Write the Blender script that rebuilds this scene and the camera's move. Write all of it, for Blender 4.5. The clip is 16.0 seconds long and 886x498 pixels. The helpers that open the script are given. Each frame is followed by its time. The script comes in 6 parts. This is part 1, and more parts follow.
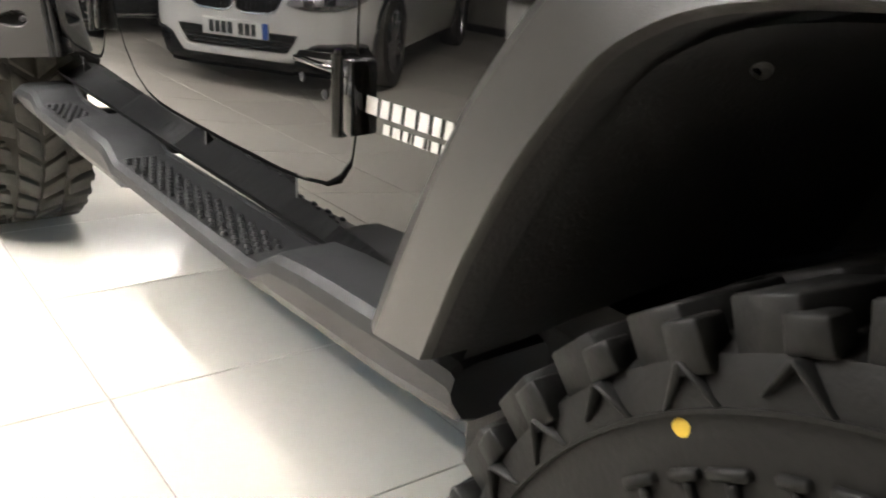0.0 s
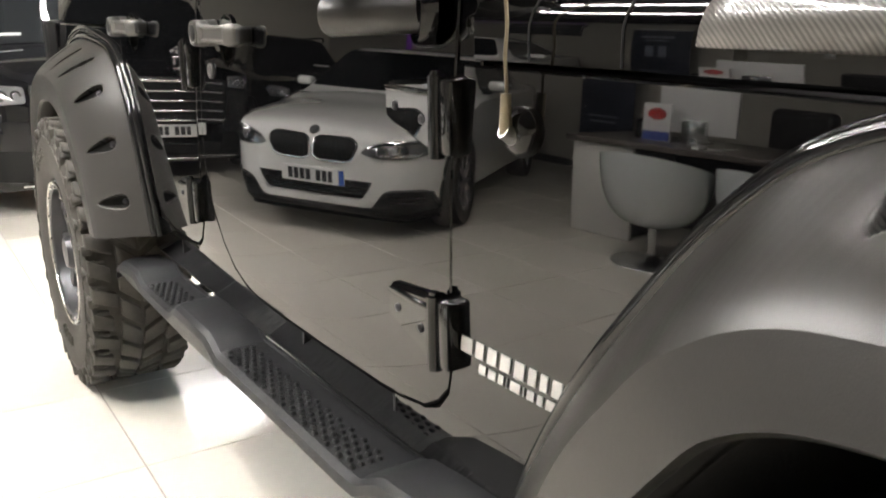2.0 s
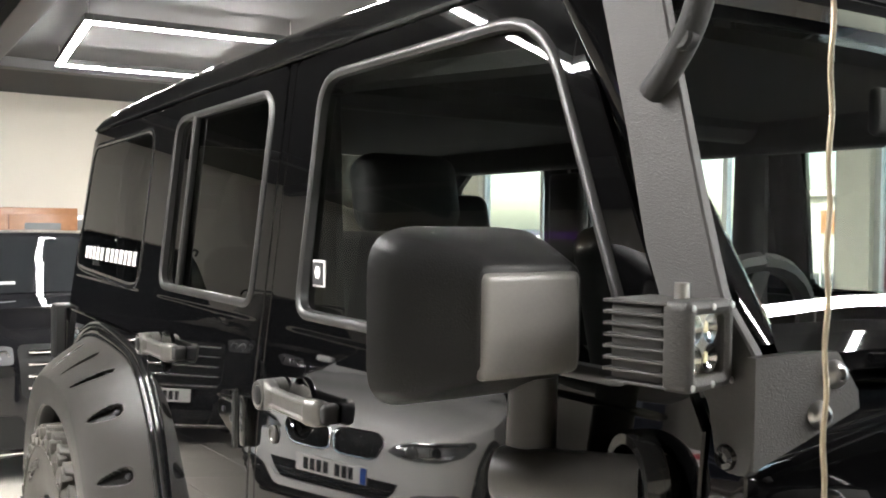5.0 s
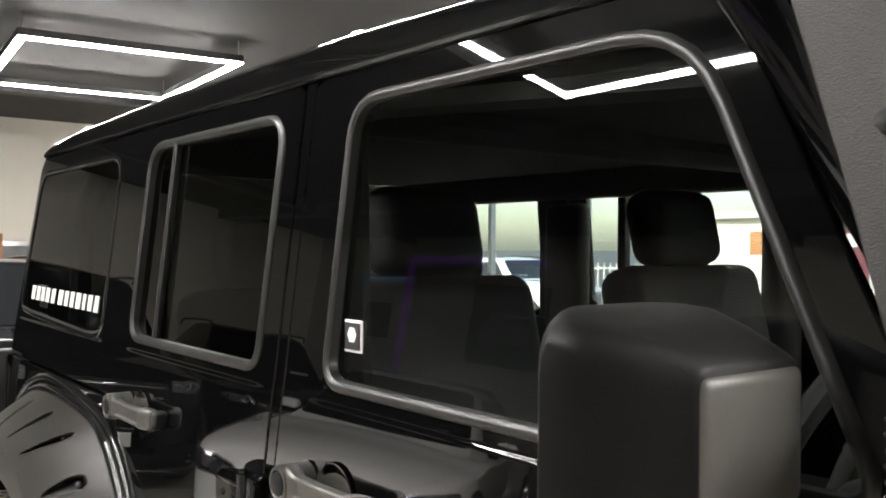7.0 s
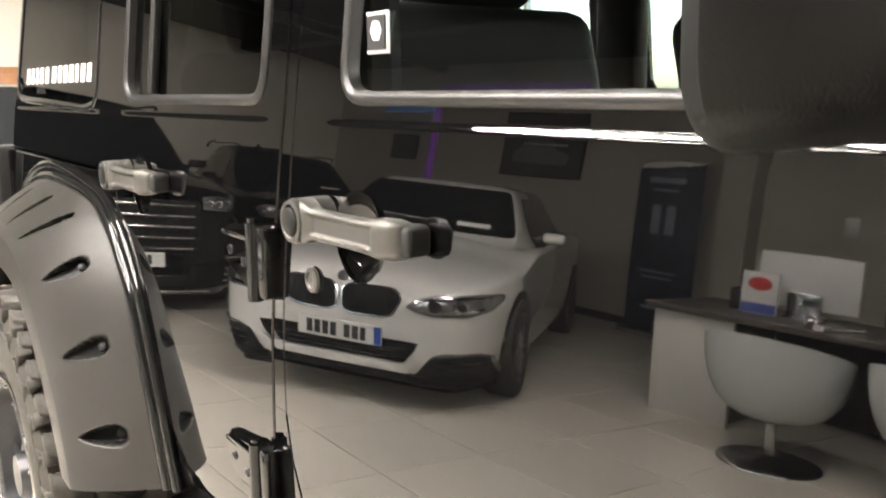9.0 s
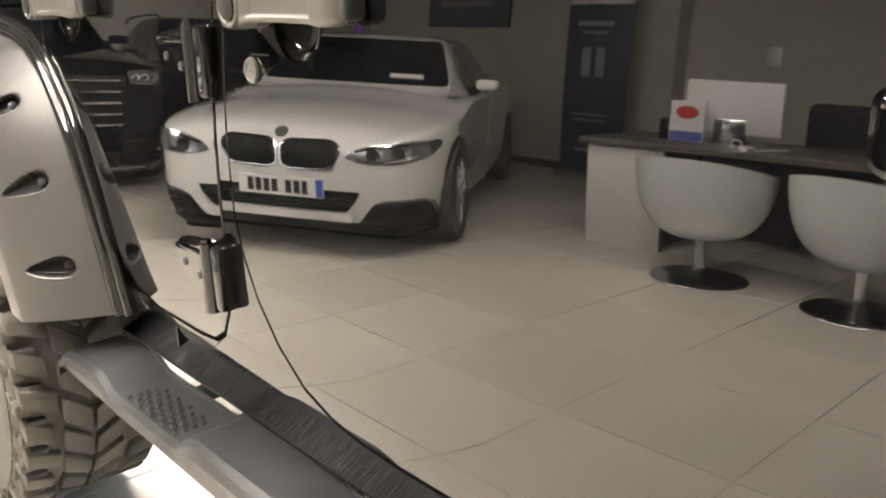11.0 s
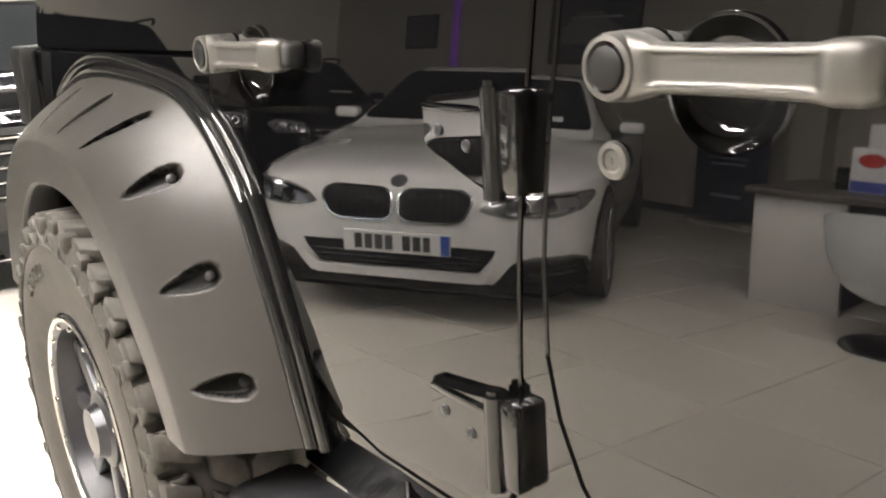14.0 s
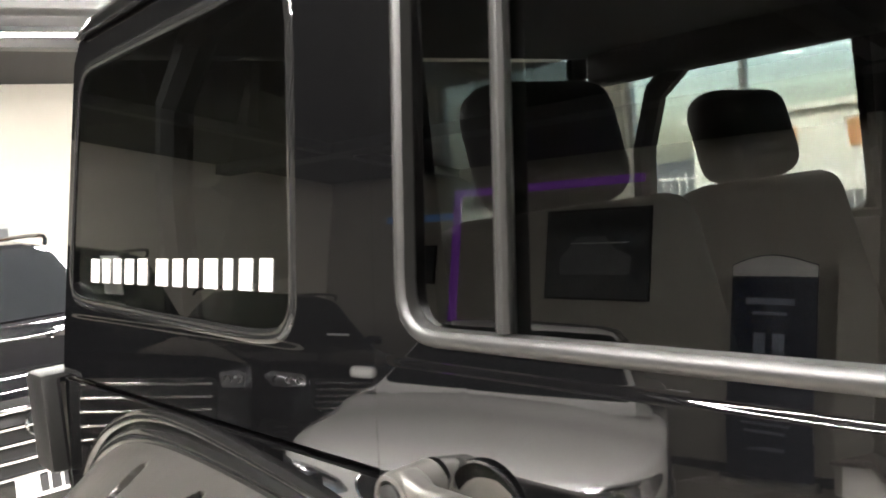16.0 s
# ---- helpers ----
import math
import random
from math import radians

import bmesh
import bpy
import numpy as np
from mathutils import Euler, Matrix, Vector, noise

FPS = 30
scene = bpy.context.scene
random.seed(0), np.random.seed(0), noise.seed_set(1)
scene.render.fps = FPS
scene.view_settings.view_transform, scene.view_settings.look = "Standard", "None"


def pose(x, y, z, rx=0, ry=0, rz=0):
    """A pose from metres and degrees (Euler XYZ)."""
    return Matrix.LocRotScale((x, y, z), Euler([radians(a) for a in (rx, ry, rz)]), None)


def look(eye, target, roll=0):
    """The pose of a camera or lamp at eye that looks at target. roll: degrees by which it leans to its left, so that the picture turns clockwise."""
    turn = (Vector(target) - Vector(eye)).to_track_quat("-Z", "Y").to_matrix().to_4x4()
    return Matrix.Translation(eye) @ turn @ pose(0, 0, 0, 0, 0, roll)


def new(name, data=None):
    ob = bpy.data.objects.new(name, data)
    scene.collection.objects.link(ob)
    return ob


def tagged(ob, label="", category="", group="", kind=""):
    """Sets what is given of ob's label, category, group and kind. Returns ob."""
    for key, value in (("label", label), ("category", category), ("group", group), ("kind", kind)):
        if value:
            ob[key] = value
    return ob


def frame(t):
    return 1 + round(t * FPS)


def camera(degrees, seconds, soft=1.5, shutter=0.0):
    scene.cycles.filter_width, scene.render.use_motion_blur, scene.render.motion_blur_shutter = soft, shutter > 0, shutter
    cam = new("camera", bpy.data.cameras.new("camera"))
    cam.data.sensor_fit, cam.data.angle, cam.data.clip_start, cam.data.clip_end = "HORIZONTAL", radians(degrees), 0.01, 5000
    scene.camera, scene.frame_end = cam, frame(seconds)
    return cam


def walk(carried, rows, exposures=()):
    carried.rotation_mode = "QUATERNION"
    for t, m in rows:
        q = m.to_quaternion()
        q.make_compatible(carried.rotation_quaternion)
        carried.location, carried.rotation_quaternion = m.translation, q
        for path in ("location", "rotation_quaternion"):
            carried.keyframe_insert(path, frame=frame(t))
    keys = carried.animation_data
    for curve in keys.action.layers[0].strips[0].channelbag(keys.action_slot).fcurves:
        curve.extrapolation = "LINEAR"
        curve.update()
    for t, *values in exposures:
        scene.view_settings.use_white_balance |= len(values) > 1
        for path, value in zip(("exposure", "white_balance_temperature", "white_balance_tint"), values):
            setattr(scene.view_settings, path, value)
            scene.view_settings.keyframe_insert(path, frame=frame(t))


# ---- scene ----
cam = camera(52.3, 16.0, soft=1.8, shutter=0.3)
PATH = [
    (0, (0.978, -0.598, 1.075), (-0.521, 0.525, 0.373), 3.6),
    (0.5, (0.931, -0.619, 1.102), (-0.643, 0.412, 0.423), 3.0),
    (1, (0.92, -0.64, 1.157), (-0.7, 0.344, 0.518), 1.6),
    (1.5, (0.935, -0.626, 1.217), (-0.7, 0.363, 0.625), 0.6),
    (2, (0.957, -0.623, 1.281), (-0.681, 0.394, 0.751), -0.6),
    (2.5, (0.958, -0.599, 1.345), (-0.682, 0.442, 0.867), -1.3),
    (3, (0.932, -0.599, 1.386), (-0.706, 0.467, 0.961), -2.1),
    (3.5, (0.823, -0.614, 1.401), (-0.814, 0.468, 1.012), -1.7),
    (4, (0.679, -0.655, 1.448), (-0.966, 0.443, 1.153), -1.4),
    (4.5, (0.607, -0.682, 1.495), (-1.054, 0.422, 1.35), -0.8),
    (5, (0.535, -0.641, 1.518), (-1.133, 0.462, 1.466), 0.6),
    (7.5, (0.114, -0.654, 1.563), (-1.456, 0.584, 1.557), 0.3),
    (8, (0.023, -0.579, 1.505), (-1.633, 0.538, 1.401), 0.3),
    (8.5, (0.016, -0.533, 1.425), (-1.644, 0.561, 1.201), 0.4),
    (9, (0.011, -0.513, 1.369), (-1.588, 0.639, 1.025), -0.5),
    (9.5, (0.03, -0.492, 1.326), (-1.517, 0.707, 0.918), -0.9),
    (10, (0.081, -0.516, 1.283), (-1.378, 0.772, 0.821), -1.5),
    (12.5, (0.018, -0.611, 1.233), (-1.483, 0.503, 0.522), -1.9),
    (13, (-0.123, -0.567, 1.224), (-1.677, 0.52, 0.588), -2.7),
    (13.5, (-0.312, -0.563, 1.245), (-1.862, 0.557, 0.658), -3.3),
    (14, (-0.458, -0.567, 1.278), (-2.005, 0.584, 0.747), -3.2),
    (14.5, (-0.605, -0.529, 1.323), (-2.166, 0.639, 0.876), -3.8),
    (15, (-0.746, -0.458, 1.385), (-2.332, 0.715, 1.059), -4.6),
    (15.2, (-0.803, -0.441, 1.407), (-2.396, 0.741, 1.149), -4.4),
    (15.5, (-0.896, -0.442, 1.447), (-2.484, 0.76, 1.264), -5.2),
    (15.7, (-0.967, -0.443, 1.467), (-2.551, 0.768, 1.318), -5.6),
    (16, (-1.043, -0.501, 1.501), (-2.582, 0.769, 1.36), -6.2),
]
walk(cam, [(t, look(eye, target, roll)) for t, eye, target, roll in PATH], [(0, 3.1, 6600, 10), (1.0, 2.75, 6600, 10), (1.5, 2.75, 6600, 10), (3.5, 3.05, 6500, 10), (5, 3.05, 6400, 10), (7.5, 2.25, 6500, 10), (8, 2.25, 6550, 10), (8.5, 2.95, 6650, 10), (9, 3.45, 6900, 11), (10, 3.85, 7200, 12), (12.5, 3.45, 7050, 12), (14, 3.3, 6800, 12), (15, 3.45, 6750, 11), (16, 3.65, 6600, 11)])
# the fourth lamp is added, out of view, to brighten hood and front flare
LIGHTS = [(-6.9, 1.55, 1.0, 0.75, -5), (-1.9, -1.73, 0.95, 0.72, 3), (-2.4, 1.9, 1.0, 0.75, 0), (2.1, 1.9, 1.0, 0.75, 0)]

# ---------------------------------------------------------------- light
world = bpy.data.worlds.new("sky")
scene.world = world
world.use_nodes = True
wn = world.node_tree
sky = wn.nodes.new("ShaderNodeTexSky")
sky.sky_type, sky.sun_disc = "NISHITA", False
sky.air_density, sky.dust_density, sky.ozone_density = 1.0, 2.0, 0.4
sky.sun_elevation, sky.sun_rotation = radians(38), radians(200)
wn.links.new(sky.outputs[0], wn.nodes["Background"].inputs[0])
wn.nodes["Background"].inputs[1].default_value = 0.15
sun_data = bpy.data.lights.new("sun", "SUN")
sun_data.energy, sun_data.angle, sun_data.color = 3.0, radians(12), (1, 0.95, 0.88)
sun_ob = new("sun", sun_data)
sun_ob.matrix_world = look((-10, -28, 23), (0, 0, 0))

LED_POWER = 40.0
LED_TINT = (1.0, 0.965, 0.925)


# ---------------------------------------------------------------- materials
def material(name, base=(0.5, 0.5, 0.5), rough=0.5, metal=0.0, grain=0.0, scale=60.0, stain=0.0, stain_scale=3.0, bump=0.0, bump_scale=None,
             coat=0.0, emit=None, power=0.0, rough_var=0.0, ior=1.5):
    """A procedural surface: base colour with fine grain and broad stains, and a fine relief."""
    m = bpy.data.materials.new(name)
    m.use_nodes = True
    nt = m.node_tree
    b = nt.nodes["Principled BSDF"]
    b.inputs["Base Color"].default_value = (*base, 1)
    b.inputs["Roughness"].default_value = rough
    b.inputs["Metallic"].default_value = metal
    b.inputs["IOR"].default_value = ior
    b.inputs["Coat Weight"].default_value = coat
    b.inputs["Coat Roughness"].default_value = 0.03
    if emit:
        b.inputs["Emission Color"].default_value = (*emit, 1)
        b.inputs["Emission Strength"].default_value = power
    if not (grain or stain or bump or rough_var):
        return m
    co = nt.nodes.new("ShaderNodeTexCoord")
    fine = nt.nodes.new("ShaderNodeTexNoise")
    fine.inputs["Scale"].default_value, fine.inputs["Detail"].default_value = scale, 6
    broad = nt.nodes.new("ShaderNodeTexNoise")
    broad.inputs["Scale"].default_value, broad.inputs["Detail"].default_value = stain_scale, 4
    for n in (fine, broad):
        nt.links.new(co.outputs["Object"], n.inputs["Vector"])
    if grain or stain:
        add = nt.nodes.new("ShaderNodeMath")
        add.operation = "MULTIPLY_ADD"
        add.inputs[1].default_value, add.inputs[2].default_value = 2 * grain, 1 - grain
        nt.links.new(fine.outputs["Fac"], add.inputs[0])
        two = nt.nodes.new("ShaderNodeMath")
        two.operation = "MULTIPLY_ADD"
        two.inputs[1].default_value, two.inputs[2].default_value = 2 * stain, 1 - stain
        nt.links.new(broad.outputs["Fac"], two.inputs[0])
        mul = nt.nodes.new("ShaderNodeMath")
        mul.operation = "MULTIPLY"
        nt.links.new(add.outputs[0], mul.inputs[0])
        nt.links.new(two.outputs[0], mul.inputs[1])
        col = nt.nodes.new("ShaderNodeVectorMath")
        col.operation = "SCALE"
        col.inputs[0].default_value = base
        nt.links.new(mul.outputs[0], col.inputs["Scale"])
        nt.links.new(col.outputs[0], b.inputs["Base Color"])
    if rough_var:
        rv = nt.nodes.new("ShaderNodeMath")
        rv.operation = "MULTIPLY_ADD"
        rv.inputs[1].default_value, rv.inputs[2].default_value = 2 * rough_var, rough - rough_var
        nt.links.new(broad.outputs["Fac"], rv.inputs[0])
        nt.links.new(rv.outputs[0], b.inputs["Roughness"])
    if bump:
        bn = nt.nodes.new("ShaderNodeTexNoise")
        bn.inputs["Scale"].default_value, bn.inputs["Detail"].default_value = bump_scale or scale, 4
        nt.links.new(co.outputs["Object"], bn.inputs["Vector"])
        bp = nt.nodes.new("ShaderNodeBump")
        bp.inputs["Strength"].default_value, bp.inputs["Distance"].default_value = bump, 0.002
        nt.links.new(bn.outputs["Fac"], bp.inputs["Height"])
        nt.links.new(bp.outputs[0], b.inputs["Normal"])
    return m


def pane_material(name, tint, gloss=0.043):
    """Tinted glass: what lies behind shows through the tint, with a clear gloss on top."""
    m = bpy.data.materials.new(name)
    m.use_nodes = True
    nt = m.node_tree
    nt.nodes.remove(nt.nodes["Principled BSDF"])
    see = nt.nodes.new("ShaderNodeBsdfTransparent")
    see.inputs[0].default_value = (*tint, 1)
    shine = nt.nodes.new("ShaderNodeBsdfGlossy")
    shine.inputs["Roughness"].default_value = 0.004
    lw = nt.nodes.new("ShaderNodeLayerWeight")
    lw.inputs["Blend"].default_value = 0.5
    fifth = nt.nodes.new("ShaderNodeMath")
    fifth.operation = "POWER"
    fifth.inputs[1].default_value = 5
    nt.links.new(lw.outputs["Facing"], fifth.inputs[0])
    fr = nt.nodes.new("ShaderNodeMath")
    fr.operation = "MULTIPLY_ADD"
    fr.inputs[1].default_value, fr.inputs[2].default_value = 1 - gloss, gloss
    nt.links.new(fifth.outputs[0], fr.inputs[0])
    mix = nt.nodes.new("ShaderNodeMixShader")
    nt.links.new(fr.outputs[0], mix.inputs[0])
    nt.links.new(see.outputs[0], mix.inputs[1])
    nt.links.new(shine.outputs[0], mix.inputs[2])
    nt.links.new(mix.outputs[0], nt.nodes["Material Output"].inputs[0])
    return m


def carbon_material():
    m = material("carbon_weave", (0.05, 0.05, 0.05), 0.28, coat=0.6)
    nt = m.node_tree
    co = nt.nodes.new("ShaderNodeTexCoord")
    wv = nt.nodes.new("ShaderNodeTexWave")
    wv.inputs["Scale"].default_value, wv.bands_direction = 95, "DIAGONAL"
    rp = nt.nodes.new("ShaderNodeMixRGB")
    rp.inputs[1].default_value, rp.inputs[2].default_value = (0.07, 0.066, 0.06, 1), (0.17, 0.16, 0.148, 1)
    nt.links.new(co.outputs["Object"], wv.inputs["Vector"])
    nt.links.new(wv.outputs["Fac"], rp.inputs[0])
    nt.links.new(rp.outputs[0], nt.nodes["Principled BSDF"].inputs["Base Color"])
    bp = nt.nodes.new("ShaderNodeBump")
    bp.inputs["Strength"].default_value, bp.inputs["Distance"].default_value = 0.25, 0.001
    nt.links.new(wv.outputs["Fac"], bp.inputs["Height"])
    nt.links.new(bp.outputs[0], nt.nodes["Principled BSDF"].inputs["Normal"])
    return m


def random_tone(m, low, high):
    """Vary a material's brightness from piece to piece."""
    nt = m.node_tree
    b = nt.nodes["Principled BSDF"]
    info = nt.nodes.new("ShaderNodeObjectInfo")
    mr = nt.nodes.new("ShaderNodeMapRange")
    mr.inputs["To Min"].default_value, mr.inputs["To Max"].default_value = low, high
    nt.links.new(info.outputs["Random"], mr.inputs["Value"])
    sc = nt.nodes.new("ShaderNodeVectorMath")
    sc.operation = "SCALE"
    if b.inputs["Base Color"].is_linked:
        nt.links.new(b.inputs["Base Color"].links[0].from_socket, sc.inputs[0])
    else:
        sc.inputs[0].default_value = b.inputs["Base Color"].default_value[:3]
    nt.links.new(mr.outputs[0], sc.inputs["Scale"])
    nt.links.new(sc.outputs[0], b.inputs["Base Color"])
    return m


PAINT = material("black_gloss_paint", (0.0022, 0.0022, 0.0024), 0.02, rough_var=0.012, stain_scale=5, ior=1.6)
TRIM = material("black_gloss_trim", (0.008, 0.008, 0.008), 0.06, rough_var=0.03, stain_scale=9)
RUBBER_TRIM = material("satin_window_rubber", (0.013, 0.0127, 0.0123), 0.38, rough_var=0.04, stain_scale=11)
SATIN = material("satin_flare_plastic", (0.031, 0.0293, 0.027), 0.33, ior=1.48, grain=0.12, scale=400, stain=0.18, stain_scale=5, bump=0.12, bump_scale=700, rough_var=0.08)
# blacker than the flare plastic: paints the shade inside the flare slots
POCKET_SHADE = material("shaded_flare_pocket", (0.005, 0.005, 0.005), 0.35, ior=1.3, rough_var=0.05)
# near-black that stands for the shade in the door gaps
GAP = material("door_gap_shade", (0.0015, 0.0015, 0.0015), 0.9, ior=1.08)
LINER = material("wheel_arch_liner", (0.012, 0.012, 0.012), 0.7, grain=0.3, scale=120, bump=0.4, bump_scale=180)
POWDER = material("textured_powder_coat", (0.026, 0.0245, 0.0225), 0.55, grain=0.15, scale=500, bump=0.5, bump_scale=600)
STEP = material("step_powder_coat", (0.0155, 0.016, 0.0175), 0.42, ior=1.42, grain=0.15, scale=500, stain=0.15, stain_scale=4, bump=0.35, bump_scale=650)
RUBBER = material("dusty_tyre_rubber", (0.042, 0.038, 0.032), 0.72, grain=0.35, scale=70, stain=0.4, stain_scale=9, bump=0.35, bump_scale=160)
# front tyre: dustless rubber, with the weak light there put into its colour
RUBBER_SHADED = material("shaded_black_rubber", (0.0075, 0.0073, 0.007), 0.52, ior=1.3, grain=0.3, scale=70, stain=0.3, stain_scale=9, bump=0.3, bump_scale=160, rough_var=0.12)
RIM = material("dark_alloy", (0.06, 0.06, 0.065), 0.32, metal=0.7, grain=0.1, scale=60, rough_var=0.08)
RIM_EDGE = material("machined_rim_lip", (0.5, 0.49, 0.47), 0.26, metal=1.0, rough_var=0.08, stain_scale=12)
CHROME = material("chrome", (0.78, 0.78, 0.79), 0.08, metal=1.0, rough_var=0.03)
NICKEL = material("satin_nickel_handle", (0.128, 0.123, 0.115), 0.43, metal=0.75, grain=0.08, scale=300, rough_var=0.08)
BLACK = material("matt_black_plastic", (0.007, 0.007, 0.007), 0.55, ior=1.34, grain=0.2, scale=200, bump=0.2, bump_scale=500)
FOOT = material("dark_polished_foot", (0.36, 0.36, 0.365), 0.16, metal=1.0, rough_var=0.05)
STEEL = material("bolt_steel", (0.42, 0.41, 0.4), 0.3, metal=1.0, rough_var=0.1, stain_scale=40)
MIRROR_SHELL = material("mirror_shell_plastic", (0.007, 0.007, 0.007), 0.5, ior=1.34, grain=0.2, scale=200, bump=0.2, bump_scale=500)
# lighter copy of the mirror plastic: paints the light on its flat panel
MIRROR_PANEL_LIT = material("lit_satin_plastic", (0.15, 0.145, 0.135), 0.34, grain=0.1, scale=300, rough_var=0.06)
BRASS = material("weathered_antenna", (0.32, 0.27, 0.19), 0.4, metal=0.6, grain=0.2, scale=200)
DECAL = material("white_decal_vinyl", (0.62, 0.61, 0.58), 0.5, grain=0.04, scale=90)
YELLOW = material("yellow_tyre_mark", (0.7, 0.48, 0.05), 0.6, grain=0.15, scale=200)
CARBON = carbon_material()
GLASS_FRONT = pane_material("tinted_glass", (0.58, 0.62, 0.59), 0.055)
GLASS_DARK = pane_material("privacy_glass", (0.11, 0.115, 0.11), 0.07)
GLASS_FAR = pane_material("light_tinted_glass", (0.88, 0.91, 0.88))
GLASS_CLEAR = pane_material("clear_glass", (0.93, 0.95, 0.94))
LEATHER = material("black_leather", (0.0075, 0.0072, 0.007), 0.65, grain=0.2, scale=90, bump=0.4, bump_scale=240)
CABIN = material("cabin_plastic", (0.01, 0.01, 0.0098), 0.65, grain=0.2, scale=150, bump=0.3, bump_scale=300)
LINING = material("black_headlining", (0.009, 0.009, 0.0088), 0.9, grain=0.2, scale=200)
LENS = pane_material("lamp_lens", (0.9, 0.9, 0.88))
LED_CHIP = material("led_chip", (0.75, 0.68, 0.45), 0.3, grain=0.2, scale=80)
RED_LENS = material("tail_lamp_red", (0.06, 0.004, 0.004), 0.1)
WHITE_PAINT = material("white_car_paint", (0.72, 0.71, 0.69), 0.22, coat=1.0, rough_var=0.03)
DARK_PAINT = material("black_car_paint", (0.006, 0.006, 0.007), 0.04, rough_var=0.015)
CAR_GLASS = material("dark_car_glass", (0.008, 0.009, 0.01), 0.03)
HEADLAMP = material("smoked_headlamp_glass", (0.33, 0.33, 0.335), 0.12, metal=0.7)
LAMP_GLASS = material("headlamp_glass", (0.3, 0.3, 0.31), 0.08, metal=0.7)
PLATE = material("white_number_plate", (0.78, 0.78, 0.75), 0.35, grain=0.03, scale=60)
PLATE_BLUE = material("blue_plate_band", (0.03, 0.10, 0.42), 0.35)
INK = material("dark_ink", (0.02, 0.02, 0.022), 0.5)
TILE = random_tone(material("polished_floor_tile", (0.66, 0.62, 0.55), 0.16, grain=0.03, scale=25, stain=0.06, stain_scale=1.7, rough_var=0.05, bump=0.03, bump_scale=20), 0.95, 1.05)
GROUT = material("tile_grout", (0.38, 0.35, 0.31), 0.85, grain=0.2, scale=90)
WALL = material("painted_plaster", (0.42, 0.395, 0.35), 0.85, grain=0.05, scale=120, stain=0.08, stain_scale=1.1, bump=0.12, bump_scale=150)
WALL_PALE = material("pale_painted_plaster", (0.74, 0.70, 0.62), 0.85, grain=0.04, scale=120, stain=0.06, stain_scale=1.1, bump=0.12, bump_scale=150)
CEILING = material("dark_painted_ceiling", (0.03, 0.0295, 0.0285), 0.85, grain=0.1, scale=50, stain=0.15, stain_scale=1.2)
BEAM = material("dark_steel_beam", (0.03, 0.03, 0.03), 0.5, grain=0.15, scale=60)
LED = material("led_strip", (0.9, 0.9, 0.9), 0.5, emit=LED_TINT, power=LED_POWER)
PURPLE = material("purple_led_line", (0.3, 0.1, 0.5), 0.5, emit=(0.42, 0.12, 0.8), power=0.06)
BLUE_LED = material("blue_led_line", (0.1, 0.2, 0.5), 0.5, emit=(0.18, 0.38, 0.7), power=0.055)
DESK = material("white_desk_laminate", (0.66, 0.64, 0.6), 0.4, grain=0.03, scale=80, stain=0.05)
DESK_TOP = material("dark_desk_top", (0.10, 0.085, 0.075), 0.3, grain=0.2, scale=40)
SHELL = material("white_glossy_seat_shell", (0.62, 0.64, 0.64), 0.14, coat=0.5, rough_var=0.04)
BANNER = material("navy_banner_print", (0.022, 0.028, 0.05), 0.45, grain=0.3, scale=7, stain=0.6, stain_scale=3)
BANNER_PALE = material("banner_print_pale", (0.24, 0.27, 0.33), 0.5, grain=0.4, scale=9)
RED_PRINT = material("red_print", (0.5, 0.04, 0.04), 0.4)
BLUE_PRINT = material("blue_print", (0.07, 0.1, 0.35), 0.4)
PAPER = material("white_card", (0.7, 0.69, 0.68), 0.5, grain=0.03, scale=60)
PICTURE = material("dark_photo_print", (0.05, 0.052, 0.055), 0.3, grain=0.5, scale=6, stain=0.5, stain_scale=2.5)
PICTURE_MID = material("grey_photo_print", (0.16, 0.165, 0.17), 0.3, grain=0.4, scale=9)
WOOD = material("orange_varnished_wood", (0.34, 0.15, 0.06), 0.35, grain=0.25, scale=18, stain=0.2, stain_scale=4)
ALU = material("window_aluminium", (0.55, 0.55, 0.54), 0.4, metal=0.6, grain=0.05, scale=80)
ASPHALT = material("asphalt", (0.06, 0.06, 0.06), 0.9, grain=0.3, scale=40, bump=0.4, bump_scale=90)
FENCE = material("pale_fence_steel", (0.5, 0.5, 0.47), 0.5, grain=0.1, scale=40)
RENDER_WALL = material("pale_render", (0.6, 0.58, 0.52), 0.9, grain=0.1, scale=20)
SIGN_DARK = material("dark_sign_panel", (0.12, 0.03, 0.04), 0.5, grain=0.15, scale=10)


# ---------------------------------------------------------------- mesh helpers
def thing(name, label, category, at=(0, 0, 0), turn=0.0, group="", kind=""):
    ob = new(name)
    ob.matrix_world = pose(*at, 0, 0, turn)
    ob.empty_display_size = 0.1
    return tagged(ob, label, category, group, kind)


